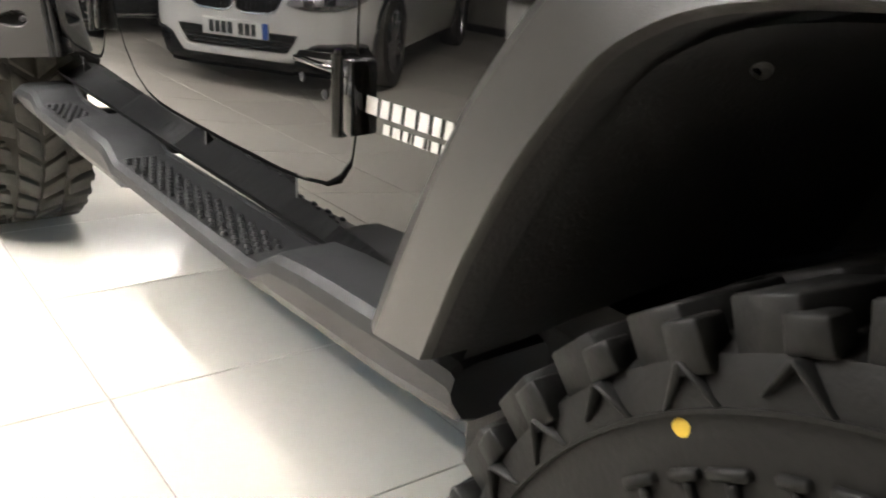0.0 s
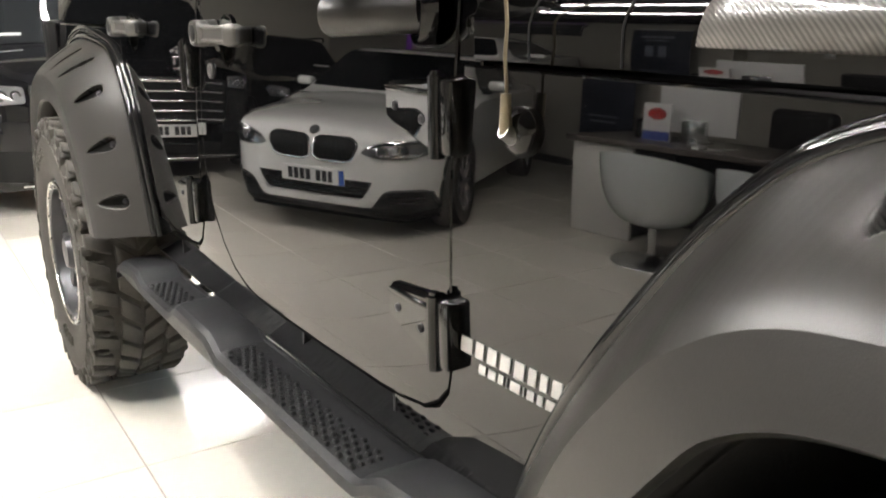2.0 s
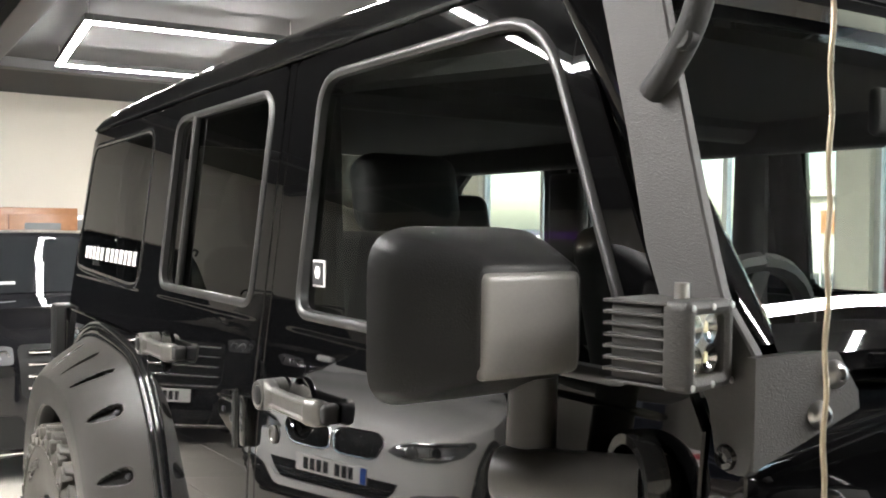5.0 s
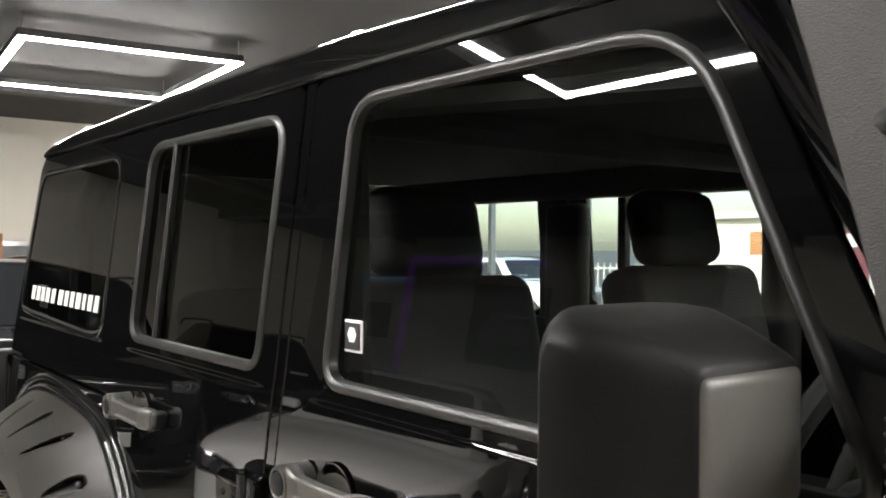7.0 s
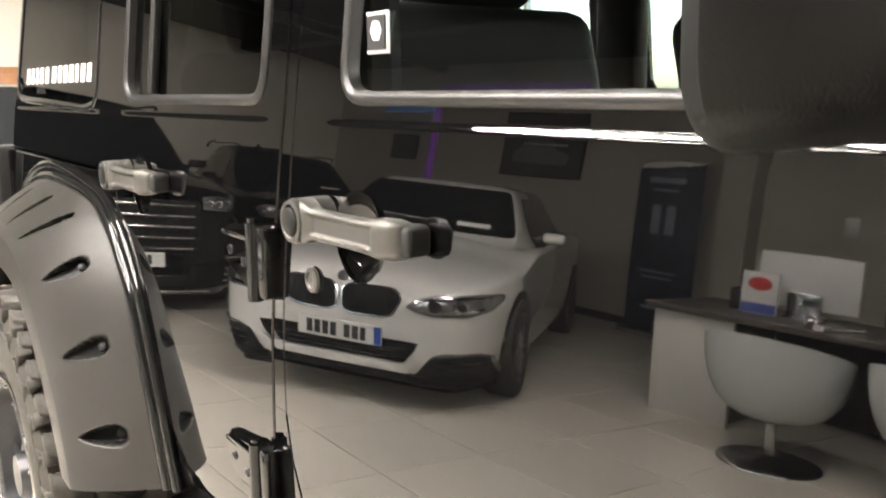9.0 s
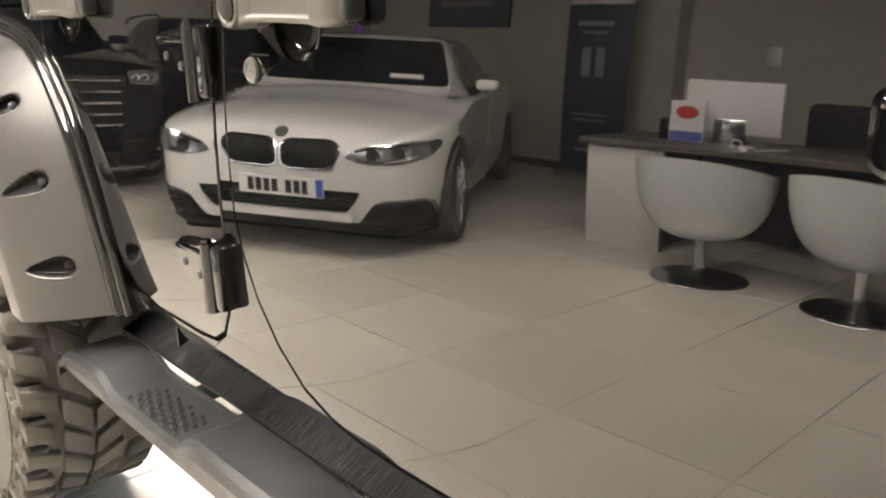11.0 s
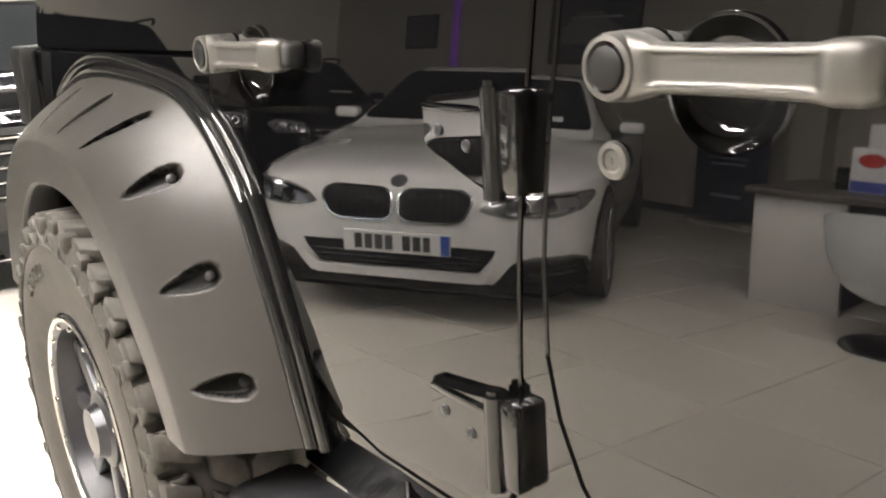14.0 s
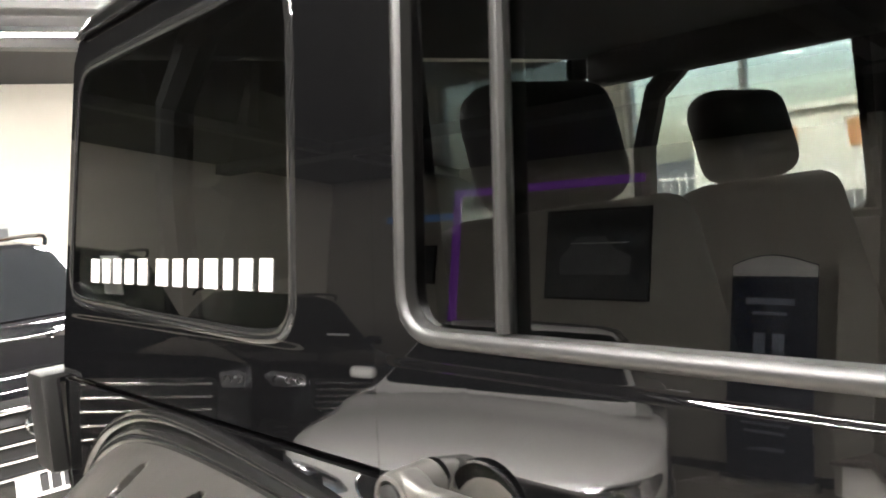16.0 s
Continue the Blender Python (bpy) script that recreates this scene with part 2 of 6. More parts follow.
def part(name, bm, mat, parent=None, label="", smooth=True, sharp=35, surf=None):
    """One bmesh as one mesh object under a thing or a part. surf: the slopes (along x, up z) of the pressed sheet, which shade its outer faces."""
    me = bpy.data.meshes.new(name)
    bm.normal_update()
    if smooth:
        for f in bm.faces:
            f.smooth = True
        for e in bm.edges:
            if len(e.link_faces) == 2 and e.calc_face_angle(0) > radians(sharp):
                e.smooth = False
    bm.to_mesh(me)
    bm.free()
    if surf:
        normals = []
        for p in me.polygons:
            for k in p.loop_indices:
                x, _, z = me.vertices[me.loops[k].vertex_index].co
                sx, sz = surf(x, z)
                n = Vector((sx, -1, sz)).normalized()
                normals.append(tuple(n if p.normal.y < -0.93 else p.normal))
        me.normals_split_custom_set(normals)
    for one in mat if isinstance(mat, (list, tuple)) else (mat,):
        me.materials.append(one)
    ob = new(name, me)
    if parent is not None:
        ob.parent = parent
    if label:
        ob["label"] = label
    return ob


def structure(name, bm, mat, label, category, smooth=False):
    return tagged(part(name, bm, mat, None, "", smooth), label, category, kind="structure")


def box(bm, x0, x1, y0, y1, z0, z1, bevel=0.0, segs=2):
    r = bmesh.ops.create_cube(bm, size=1, matrix=Matrix.Translation(((x0 + x1) / 2, (y0 + y1) / 2, (z0 + z1) / 2)) @ Matrix.Diagonal((x1 - x0, y1 - y0, z1 - z0, 1)))
    if bevel:
        edges = list({e for v in r["verts"] for e in v.link_edges})
        bmesh.ops.bevel(bm, geom=edges, offset=bevel, segments=segs, affect="EDGES", profile=0.5)
    return bm


def slab(*a, bevel=0.0, segs=2):
    return box(bmesh.new(), *a, bevel=bevel, segs=segs)


def rod(bm, a, b, r0, r1=None, n=12, caps=True):
    a, b = Vector(a), Vector(b)
    m = Matrix.Translation((a + b) / 2) @ (b - a).to_track_quat("Z", "Y").to_matrix().to_4x4()
    bmesh.ops.create_cone(bm, cap_ends=caps, segments=n, radius1=r0, radius2=r0 if r1 is None else r1, depth=(b - a).length, matrix=m)
    return bm


def loft(bm, rows, closed_u=False, closed_v=False):
    """Quads between rows of equally many points. closed_u: each row is a ring; closed_v: the last row joins the first."""
    vs = [[bm.verts.new(p) for p in row] for row in rows]
    n, m = len(vs), len(vs[0])
    for i in range(n if closed_v else n - 1):
        for j in range(m if closed_u else m - 1):
            q = (vs[i][j], vs[i][(j + 1) % m], vs[(i + 1) % n][(j + 1) % m], vs[(i + 1) % n][j])
            try:
                bm.faces.new(q)
            except ValueError:
                pass
    return vs


def tube(bm, pts, r, n=8, caps=True, flat=1.0):
    pts = [Vector(p) for p in pts]
    rows, up = [], None
    for i, p in enumerate(pts):
        d = (pts[min(i + 1, len(pts) - 1)] - pts[max(i - 1, 0)]).normalized()
        if up is None:
            up = d.orthogonal().normalized()
        up = (up - d * up.dot(d)).normalized()
        side = d.cross(up)
        rad = r[i] if isinstance(r, (list, tuple)) else r
        rows.append([p + rad * (math.cos(a) * up * flat + math.sin(a) * side) for a in [2 * math.pi * k / n for k in range(n)]])
    vs = loft(bm, rows, closed_u=True)
    if caps:
        bm.faces.new(vs[0][::-1])
        bm.faces.new(vs[-1])
    return bm


def lathe(bm, profile, m=None, n=48):
    """Spin (radius, height) pairs round z, then place by m."""
    m = m or Matrix.Identity(4)
    rows = [[m @ Vector((r * math.cos(a), r * math.sin(a), h)) for a in [2 * math.pi * k / n for k in range(n)]] for r, h in profile]
    loft(bm, rows, closed_u=True)
    return bm


def smooth_line(pts, steps=6):
    """A Catmull-Rom line through the points."""
    pts = [Vector(p) for p in pts]
    out = []
    for i in range(len(pts) - 1):
        p0, p1, p2, p3 = pts[max(i - 1, 0)], pts[i], pts[i + 1], pts[min(i + 2, len(pts) - 1)]
        for k in range(steps):
            t = k / steps
            out.append(0.5 * ((2 * p1) + (p2 - p0) * t + (2 * p0 - 5 * p1 + 4 * p2 - p3) * t * t + (3 * p1 - p0 - 3 * p2 + p3) * t**3))
    return out + [pts[-1]]


def rounded(pts, r, steps=5):
    """A polygon of (x, z) with its corners rounded; r is one radius or one for each corner."""
    out, n = [], len(pts)
    for i, p in enumerate(pts):
        rad = r[i] if isinstance(r, (list, tuple)) else r
        p, a, b = Vector(p), Vector(pts[i - 1]), Vector(pts[(i + 1) % n])
        u, v = (a - p), (b - p)
        k = min(rad, u.length * 0.49, v.length * 0.49)
        if k < 1e-4:
            out.append(tuple(p))
            continue
        s, e = p + u.normalized() * k, p + v.normalized() * k
        for j in range(steps + 1):
            t = j / steps
            out.append(tuple((1 - t) ** 2 * s + 2 * t * (1 - t) * p + t * t * e))
    return out


def grown(pts, d):
    """The polygon moved outwards by d."""
    n, out = len(pts), []
    area = sum(pts[i][0] * pts[(i + 1) % n][1] - pts[(i + 1) % n][0] * pts[i][1] for i in range(n))
    s = 1 if area > 0 else -1
    for i in range(n):
        a, b = Vector(pts[i - 1]), Vector(pts[(i + 1) % n])
        t = (b - a).normalized()
        out.append((pts[i][0] + s * d * t.y, pts[i][1] - s * d * t.x))
    return out


def sheet(outline, surf, holes=(), cell=0.04, thick=0.012, rim=True, edge=0.0022, cuts=()):
    """A curved sheet over an outline of (x, z): y comes from surf(x, z). It is cut into cells, and its rim goes thick inwards."""
    flat = bmesh.new()
    for loop in (outline, *holes):
        vs = [flat.verts.new((x, 0, z)) for x, z in loop]
        for i in range(len(vs)):
            flat.edges.new((vs[i], vs[(i + 1) % len(vs)]))
    bmesh.ops.triangle_fill(flat, use_beauty=True, use_dissolve=False, edges=flat.edges[:])
    xs, zs = [p[0] for p in outline], [p[1] for p in outline]
    for k in range(math.ceil(min(xs) / cell), math.floor(max(xs) / cell) + 1):
        bmesh.ops.bisect_plane(flat, geom=flat.verts[:] + flat.edges[:] + flat.faces[:], plane_co=(k * cell + 1e-4, 0, 0), plane_no=(1, 0, 0))
    for z in [k * cell + 1e-4 for k in range(math.ceil(min(zs) / cell), math.floor(max(zs) / cell) + 1)] + list(cuts):
        bmesh.ops.bisect_plane(flat, geom=flat.verts[:] + flat.edges[:] + flat.faces[:], plane_co=(0, 0, z), plane_no=(0, 0, 1))
    bmesh.ops.dissolve_degenerate(flat, dist=1e-5, edges=flat.edges[:])
    flat.normal_update()
    for f in flat.faces:
        if f.normal.y > 0:
            f.normal_flip()
    for v in flat.verts:
        v.co.y = surf(v.co.x, v.co.z)
    if rim:
        edges = [e for e in flat.edges if len(e.link_faces) == 1]
        out = {}
        for e in edges:
            loop = e.link_loops[0]
            a, b = loop.vert, loop.link_loop_next.vert
            d = b.co - a.co
            n = Vector((-d.z, 0, d.x)).normalized()
            mid = e.link_faces[0].calc_center_median() - a.co
            n = -n if n.dot(mid) > 0 else n
            out[a] = out.get(a, Vector()) + n
            out[b] = out.get(b, Vector()) + n
        for e in edges:
            loop = e.link_loops[0]
            a, b = loop.vert, loop.link_loop_next.vert
            ca, cb = a.co.copy(), b.co.copy()
            oa, ob_ = out[a].normalized() * edge, out[b].normalized() * edge
            down, deep = Vector((0, edge, 0)), Vector((0, thick, 0))
            for p, q, r, s in ((cb, ca, ca + oa + down, cb + ob_ + down), (cb + ob_ + down, ca + oa + down, ca + oa + deep, cb + ob_ + deep)):
                flat.faces.new([flat.verts.new(c) for c in (p, q, r, s)])
    return flat


def frame_ring(inner, outer, surf, lift=0.006, depth=0.012, crown=0.5):
    """A rounded trim ring between two outlines with equally many points."""
    rows, dense = [], [[], []]
    for i in range(len(inner)):
        j = (i + 1) % len(inner)
        cuts = max(1, round((Vector(inner[j]) - Vector(inner[i])).length / 0.03))
        for loop, out in zip((inner, outer), dense):
            out += [tuple(Vector(loop[i]).lerp(Vector(loop[j]), k / cuts)) for k in range(cuts)]
    inner, outer = dense
    mids = [((a[0] * (1 - crown) + b[0] * crown), (a[1] * (1 - crown) + b[1] * crown)) for a, b in zip(inner, outer)]
    q1 = [((a[0] + b[0]) / 2, (a[1] + b[1]) / 2) for a, b in zip(inner, mids)]
    q2 = [((a[0] + b[0]) / 2, (a[1] + b[1]) / 2) for a, b in zip(mids, outer)]
    for loop, out in ((inner, -depth), (inner, lift * 0.2), (q1, lift * 0.85), (mids, lift), (q2, lift * 0.8), (outer, lift * 0.1), (outer, -depth)):
        rows.append([Vector((x, surf(x, z) - out, z)) for x, z in loop])
    bm = bmesh.new()
    loft(bm, rows, closed_u=True)
    bmesh.ops.recalc_face_normals(bm, faces=bm.faces[:])
    return bm


def bars(parent, mat, origin, along, up, out, spans, height, thick=0.0015, name="letter_bar", slant=0.0):
    """Plain upright bars in place of letters, one mesh each: spans are (start, width) along the line."""
    o, a, u, w = Vector(origin), Vector(along).normalized(), Vector(up).normalized(), Vector(out).normalized()
    for s, width in spans:
        bm = bmesh.new()
        pts = [o + a * s, o + a * (s + width), o + a * (s + width + slant) + u * height, o + a * (s + slant) + u * height]
        lo = [bm.verts.new(p) for p in pts]
        hi = [bm.verts.new(p + w * thick) for p in pts]
        bm.faces.new(hi)
        for i in range(4):
            bm.faces.new((lo[i], lo[(i + 1) % 4], hi[(i + 1) % 4], hi[i]))
        bmesh.ops.recalc_face_normals(bm, faces=bm.faces[:])
        part(name, bm, mat, parent, smooth=False)


# ---------------------------------------------------------------- the room
FLOOR_X, FLOOR_Y = (-11.3, 6.0), (-6.3, 6.5)
TOP = 3.05
structure("floor", slab(FLOOR_X[0], FLOOR_X[1], FLOOR_Y[0], FLOOR_Y[1], -0.2, -0.004), GROUT, "showroom floor of large polished cream tiles with thin joints", "floor")


def wall_with_openings(name, x0, x1, y0, y1, z0, z1, openings, mat, label):
    """A wall that runs along x (openings in x) with real openings: (start, end, sill, head)."""
    bm, at = bmesh.new(), x0
    for a, b, s, h in sorted(openings):
        box(bm, at, a, y0, y1, z0, z1)
        if s > z0:
            box(bm, a, b, y0, y1, z0, s)
        if h < z1:
            box(bm, a, b, y0, y1, h, z1)
        at = b
    box(bm, at, x1, y0, y1, z0, z1)
    return structure(name, bm, mat, label, "wall")


structure("wall_south", slab(-11.5, 6.2, -6.5, -6.3, -0.2, TOP), WALL, "plain warm grey plaster showroom wall", "wall")
structure("wall_west", slab(-11.5, -11.3, -6.3, 6.5, -0.2, TOP), WALL_PALE, "pale cream plaster wall behind the parked cars", "wall")
structure("wall_east", slab(6.0, 6.2, -6.3, 6.5, -0.2, TOP), WALL_PALE, "pale cream plaster end wall", "wall")
wall_with_openings("wall_north", -11.5, 6.2, 6.5, 6.7, -0.2, TOP, [(-9.4, -6.9, 0.25, 2.7), (-6.6, -4.1, 0.25, 2.7), (-3.8, -1.3, 0.25, 2.7), (-1.0, 1.5, 0.25, 2.7), (1.8, 5.4, 0.25, 2.7)],
                   WALL_PALE, "front wall with tall shop windows to the street")
structure("pilaster", slab(-4.15, -3.85, -6.3, -6.08, 0, TOP, bevel=0.006), WALL, "square grey plaster pilaster on the wall", "pilaster")
structure("ceiling", slab(-11.5, 6.2, -6.5, 6.7, TOP, TOP + 0.15), CEILING, "dark painted showroom ceiling", "ceiling")
for n, y in enumerate((-4.6, 0.4, 3.9)):
    structure("ceiling_beam", slab(-11.3, 6.0, y - 0.1, y + 0.1, TOP - 0.12, TOP - 0.002, bevel=0.008), BEAM, "dark steel ceiling beam", "beam")
for i, x in enumerate((-8.8, -3.2, 2.4)):
    structure("cross_beam", slab(x - 0.08, x + 0.08, -6.3, 6.5, TOP - 0.1, TOP - 0.002, bevel=0.006), BEAM, "dark steel cross beam under the ceiling", "beam")
skirt = bmesh.new()
box(skirt, -11.3, -4.15, -6.3, -6.285, 0.001, 0.09, bevel=0.004)
box(skirt, -3.85, 6.0, -6.3, -6.285, 0.001, 0.09, bevel=0.004)
structure("baseboard", skirt, BEAM, "dark tiled skirting along the wall", "baseboard")

for n, (a, b) in enumerate(((-9.4, -6.9), (-6.6, -4.1), (-3.8, -1.3), (-1.0, 1.5), (1.8, 5.4))):
    win = thing("shop_window", "tall aluminium-framed shop window looking on the street", "window", ((a + b) / 2, 6.6, 0.25), kind="structure")
    w, h = (b - a) / 2, 2.45
    fr = bmesh.new()
    for x0, x1, z0, z1 in ((-w, -w + 0.06, 0, h), (w - 0.06, w, 0, h), (-w + 0.06, w - 0.06, 0, 0.06), (-w + 0.06, w - 0.06, h - 0.06, h), (-0.03, 0.03, 0.06, h - 0.06)):
        box(fr, x0, x1, -0.04, 0.04, z0, z1, bevel=0.005)
    part("window_frame", fr, ALU, win, smooth=False)
    for x0, x1 in ((-w + 0.06, -0.03), (0.03, w - 0.06)):
        pane = part("pane", slab(x0, x1, -0.004, 0.004, 0.06, h - 0.06), GLASS_CLEAR, win, smooth=False)
        pane.visible_shadow = False

# outside
structure("ground", slab(-400, 400, 6.7, 800, -0.4, -0.15), ASPHALT, "grey asphalt street outside the windows", "ground")
fence = thing("railing_fence", "pale steel bar fence across the street", "fence", (-6, 16, -0.15))
for k in range(2):
    part("rail", slab(-14, 14, -0.02, 0.02, 0.25 + 0.95 * k, 0.3 + 0.95 * k, bevel=0.004), FENCE, fence, smooth=False)
bar0 = slab(-0.02, 0.02, -0.015, 0.015, 0, 1.35, bevel=0.004)
bar_mesh = part("bar", bar0, FENCE, fence, smooth=False)
bar_mesh.location.x = -14
for k in range(1, 140):
    o = bpy.data.objects.new("bar", bar_mesh.data)
    scene.collection.objects.link(o)
    o.parent, o.location = fence, (-14 + 0.2 * k, 0, 0)
shop = thing("street_building", "low pale rendered building across the street", "building", (-6, 30, -0.15))
part("wall", slab(-16, 16, 0, 8, 0, 2.9), RENDER_WALL, shop, smooth=False)
part("roof", slab(-16.3, 16.3, -0.3, 8.3, 2.9, 3.15, bevel=0.03), RENDER_WALL, shop, smooth=False)
for k in range(7):
    part("window", slab(-14 + 4.2 * k, -11.6 + 4.2 * k, -0.03, 0.05, 1.5, 2.4, bevel=0.02), WOOD, shop, smooth=False)
sign = thing("street_banner", "dark red vertical street banner on a pole", "banner", (-5.6, 9.6, -0.15))
part("pole", rod(bmesh.new(), (0, 0, 0), (0, 0, 3.4), 0.03), FENCE, sign)
part("flag", slab(0.03, 0.62, -0.006, 0.006, 0.9, 3.3, bevel=0.003), SIGN_DARK, sign, smooth=False)
for k in range(4):
    part("print_bar", slab(0.15, 0.5, -0.012, -0.007, 1.3 + 0.45 * k, 1.45 + 0.45 * k), PAPER, sign, smooth=False)


# ceiling lights: rectangular outlines of bright strip
def strip_light(x, y, w, d, turn, z=TOP - 0.16):
    lamp = thing("led_frame_light", "white LED strip lamp in a hanging rectangular outline", "ceiling lamp", (x, y, z), turn, group="ceiling strip lamps")
    for x0, x1, y0, y1 in ((-w, w, -d, -d + 0.06), (-w, w, d - 0.06, d), (-w, -w + 0.06, -d + 0.06, d - 0.06), (w - 0.06, w, -d + 0.06, d - 0.06)):
        part("housing", slab(x0, x1, y0, y1, 0.0, 0.05, bevel=0.004), BEAM, lamp, smooth=False)
        part("diffuser", slab(x0 + 0.006, x1 - 0.006, y0 + 0.006, y1 - 0.006, -0.012, -0.0005), LED, lamp, smooth=False)
    for sx in (-1, 1):
        for sy in (-1, 1):
            part("wire", rod(bmesh.new(), (sx * (w - 0.03), sy * (d - 0.03), 0.05), (sx * (w - 0.03), sy * (d - 0.03), TOP - z), 0.003, n=6), STEEL, lamp)
    return lamp


for x, y, w, d, turn in LIGHTS:
    strip_light(x, y, w, d, turn)


# ---------------------------------------------------------------- the black off-road car
def plan_line(x):
    return 0.012 * x + 0.005 * x * x


def bow_line(x):
    return 0.0386 * (x + 0.55) + 0.0225 * (x + 0.55) ** 2 - 0.028


def hood_line(x):
    return 0.5 * (plan_line(x) + bow_line(x)) - 0.006


def rise(z):
    w = min(z, 1.3) - 0.7
    return -0.048 * w + 0.116 * w * w + (0.11 * (z - 1.3) if z > 1.3 else 0.0)


def side(x, z):
    """The side of the body: y at (x, z)."""
    return plan_line(x) + rise(z)


# the slow bow of each pressed steel panel: middle, slope along x and its change with x and z, slope up z and its change with z and x
PRESSED = {"front": (-0.55, 0.0349, 0.0481, 0.0042, 0.0316, 0.1982, -0.0152),
           "rear": (-1.4, 0.0132, 0.0042, 0.0076, 0.0535, 0.1383, -0.0263),
           "cowl": (0.2, 0.0692, 0.0536, 0.0071, 0.0154, 0.1604, -0.0067)}


def pressed(panel):
    xc, a0, a1, a2, b0, b1, b2 = PRESSED[panel]

    def slope(x, z):
        dx, dz = x - xc, min(z, 1.3) - 1.0
        return a0 + a1 * dx + a2 * dz, (0.11 if z > 1.32 else b0 + b1 * dz + b2 * dx - 6 * max(0.0, 0.8 - z) ** 2)
    return slope


CUTS = (1.3285, 1.33, 1.3315, 1.333, 1.335, 1.337, 1.339, 1.3405)


def creased(x0, x1, panel):
    """A pressed panel with the rolled shoulder that each door has under its window, between x0 and x1."""
    flat = pressed(panel)

    def slope(x, z):
        sx, sz = flat(x, z)
        k = max(0.0, min(1.0, (x - x0) / 0.05, (x1 - x) / 0.05))
        w = z - 1.3292
        lean = w / 0.005 if 0 < w < 0.005 else (0.01 - w) / 0.005 if 0 < w < 0.01 else 0.0
        return sx, sz + 0.6 * k * lean
    return slope


def inset(d):
    return lambda x, z: side(x, z) + d


MID = 0.75
jeep = thing("off_road_car", "lifted glossy black four-door off-road car with matt wheel arch flares", "car")

FRONT_DOOR = [(-0.022, 1.33), (-0.022, 0.80), (-0.034, 0.757), (-0.062, 0.729), (-0.1, 0.708), (-0.17, 0.697), (-0.24, 0.692), (-0.46, 0.688), (-0.70, 0.688), (-0.78, 0.691), (-0.84, 0.701), (-0.90, 0.724), (-0.955, 0.768),
              (-1.0, 0.826), (-1.028, 0.885), (-1.043, 0.945), (-1.047, 1.04), (-1.043, 1.15), (-1.035, 1.25), (-1.03, 1.36), (-1.024, 1.81), (-1.0, 1.822), (-0.31, 1.822), (-0.282, 1.805), (-0.05, 1.375)]
REAR_DOOR = [(-1.064, 1.81), (-1.068, 1.36), (-1.078, 1.2), (-1.087, 1.05), (-1.09, 0.9), (-1.093, 0.83), (-1.102, 0.782), (-1.126, 0.741), (-1.16, 0.721), (-1.21, 0.716), (-1.37, 0.717), (-1.455, 0.735), (-1.525, 0.79), (-1.59, 0.885), (-1.665, 0.985), (-1.745, 1.07), (-1.785, 1.14),
             (-1.79, 1.25), (-1.79, 1.81), (-1.772, 1.822), (-1.085, 1.822)]
PILLAR = [(-1.031, 1.82), (-1.037, 1.36), (-1.042, 1.25), (-1.05, 1.15), (-1.054, 1.04), (-1.05, 0.943), (-1.035, 0.882), (-1.007, 0.822), (-0.961, 0.764), (-0.904, 0.718), (-0.842, 0.695), (-0.78, 0.684), (-1.17, 0.7),
          (-1.122, 0.733), (-1.096, 0.777), (-1.086, 0.83), (-1.083, 0.9), (-1.08, 1.05), (-1.071, 1.2), (-1.061, 1.36), (-1.057, 1.82)]
WIN_F = rounded([(-0.912, 1.364), (-0.908, 1.775), (-0.315, 1.775), (-0.105, 1.364)], [0.04, 0.06, 0.09, 0.04])
WIN_R = rounded([(-1.742, 1.362), (-1.738, 1.775), (-1.124, 1.775), (-1.132, 1.362)], [0.05, 0.06, 0.06, 0.04])
WIN_Q = rounded([(-2.785, 1.372), (-2.70, 1.768), (-1.955, 1.768), (-1.962, 1.352), (-2.05, 1.345), (-2.66, 1.362)], [0.05, 0.06, 0.06, 0.05, 0.03, 0.03])


def window_trim(win, parent, surf=side, grow=0.010):
    part("window_trim", frame_ring(grown(win, -0.006), grown(win, grow), surf, 0.006, 0.014), RUBBER_TRIM, parent, "satin rubber window surround")


def glass(win, parent, mat, depth, surf=side, name="window_glass", panel="front"):
    g = part(name, sheet(grown(win, 0.002), lambda x, z: surf(x, z) + depth, cell=0.2, thick=0.005), mat, parent, surf=panel and pressed(panel))
    g.visible_shadow = False
    return g


def hinge(parent, x, z, leaf=0.125):
    y = side(x, z)
    h = part("hinge", sheet(rounded([(x - leaf, z + 0.022), (x - leaf, z - 0.02), (x - 0.045, z - 0.05), (x - 0.018, z - 0.055), (x - 0.018, z + 0.036), (x - 0.05, z + 0.03)], 0.006), lambda a, b: y - 0.014, cell=0.2, thick=0.016, edge=0.007),
             PAINT, parent, "black gloss bolted door hinge")
    part("leaf_ridge", slab(x - leaf + 0.003, x - 0.022, y - 0.0185, y - 0.014, z + 0.016, z + 0.024, bevel=0.002), PAINT, h)
    part("knuckle", rod(bmesh.new(), (x - 0.011, y - 0.018, z - 0.062), (x - 0.011, y - 0.018, z + 0.044), 0.011, n=24), TRIM, h)
    part("hinge_block", slab(x - 0.004, x + 0.026, y - 0.022, y + 0.004, z - 0.056, z + 0.042, bevel=0.006), TRIM, h)
    part("hinge_pin", rod(bmesh.new(), (x - 0.012, y - 0.018, z + 0.044), (x - 0.012, y - 0.018, z + 0.05), 0.007, n=12), TRIM, h)
    for dx, dz in ((0.025 - leaf, -0.004), (-0.055, -0.016)):
        part("hinge_bolt", lathe(bmesh.new(), [(0.0001, 0.002), (0.003, 0.002), (0.0035, 0.003), (0.006, 0.002), (0.0066, 0.0)], pose(x + dx, y - 0.014, z + dz, 90), 16), RIM, h)
    return h


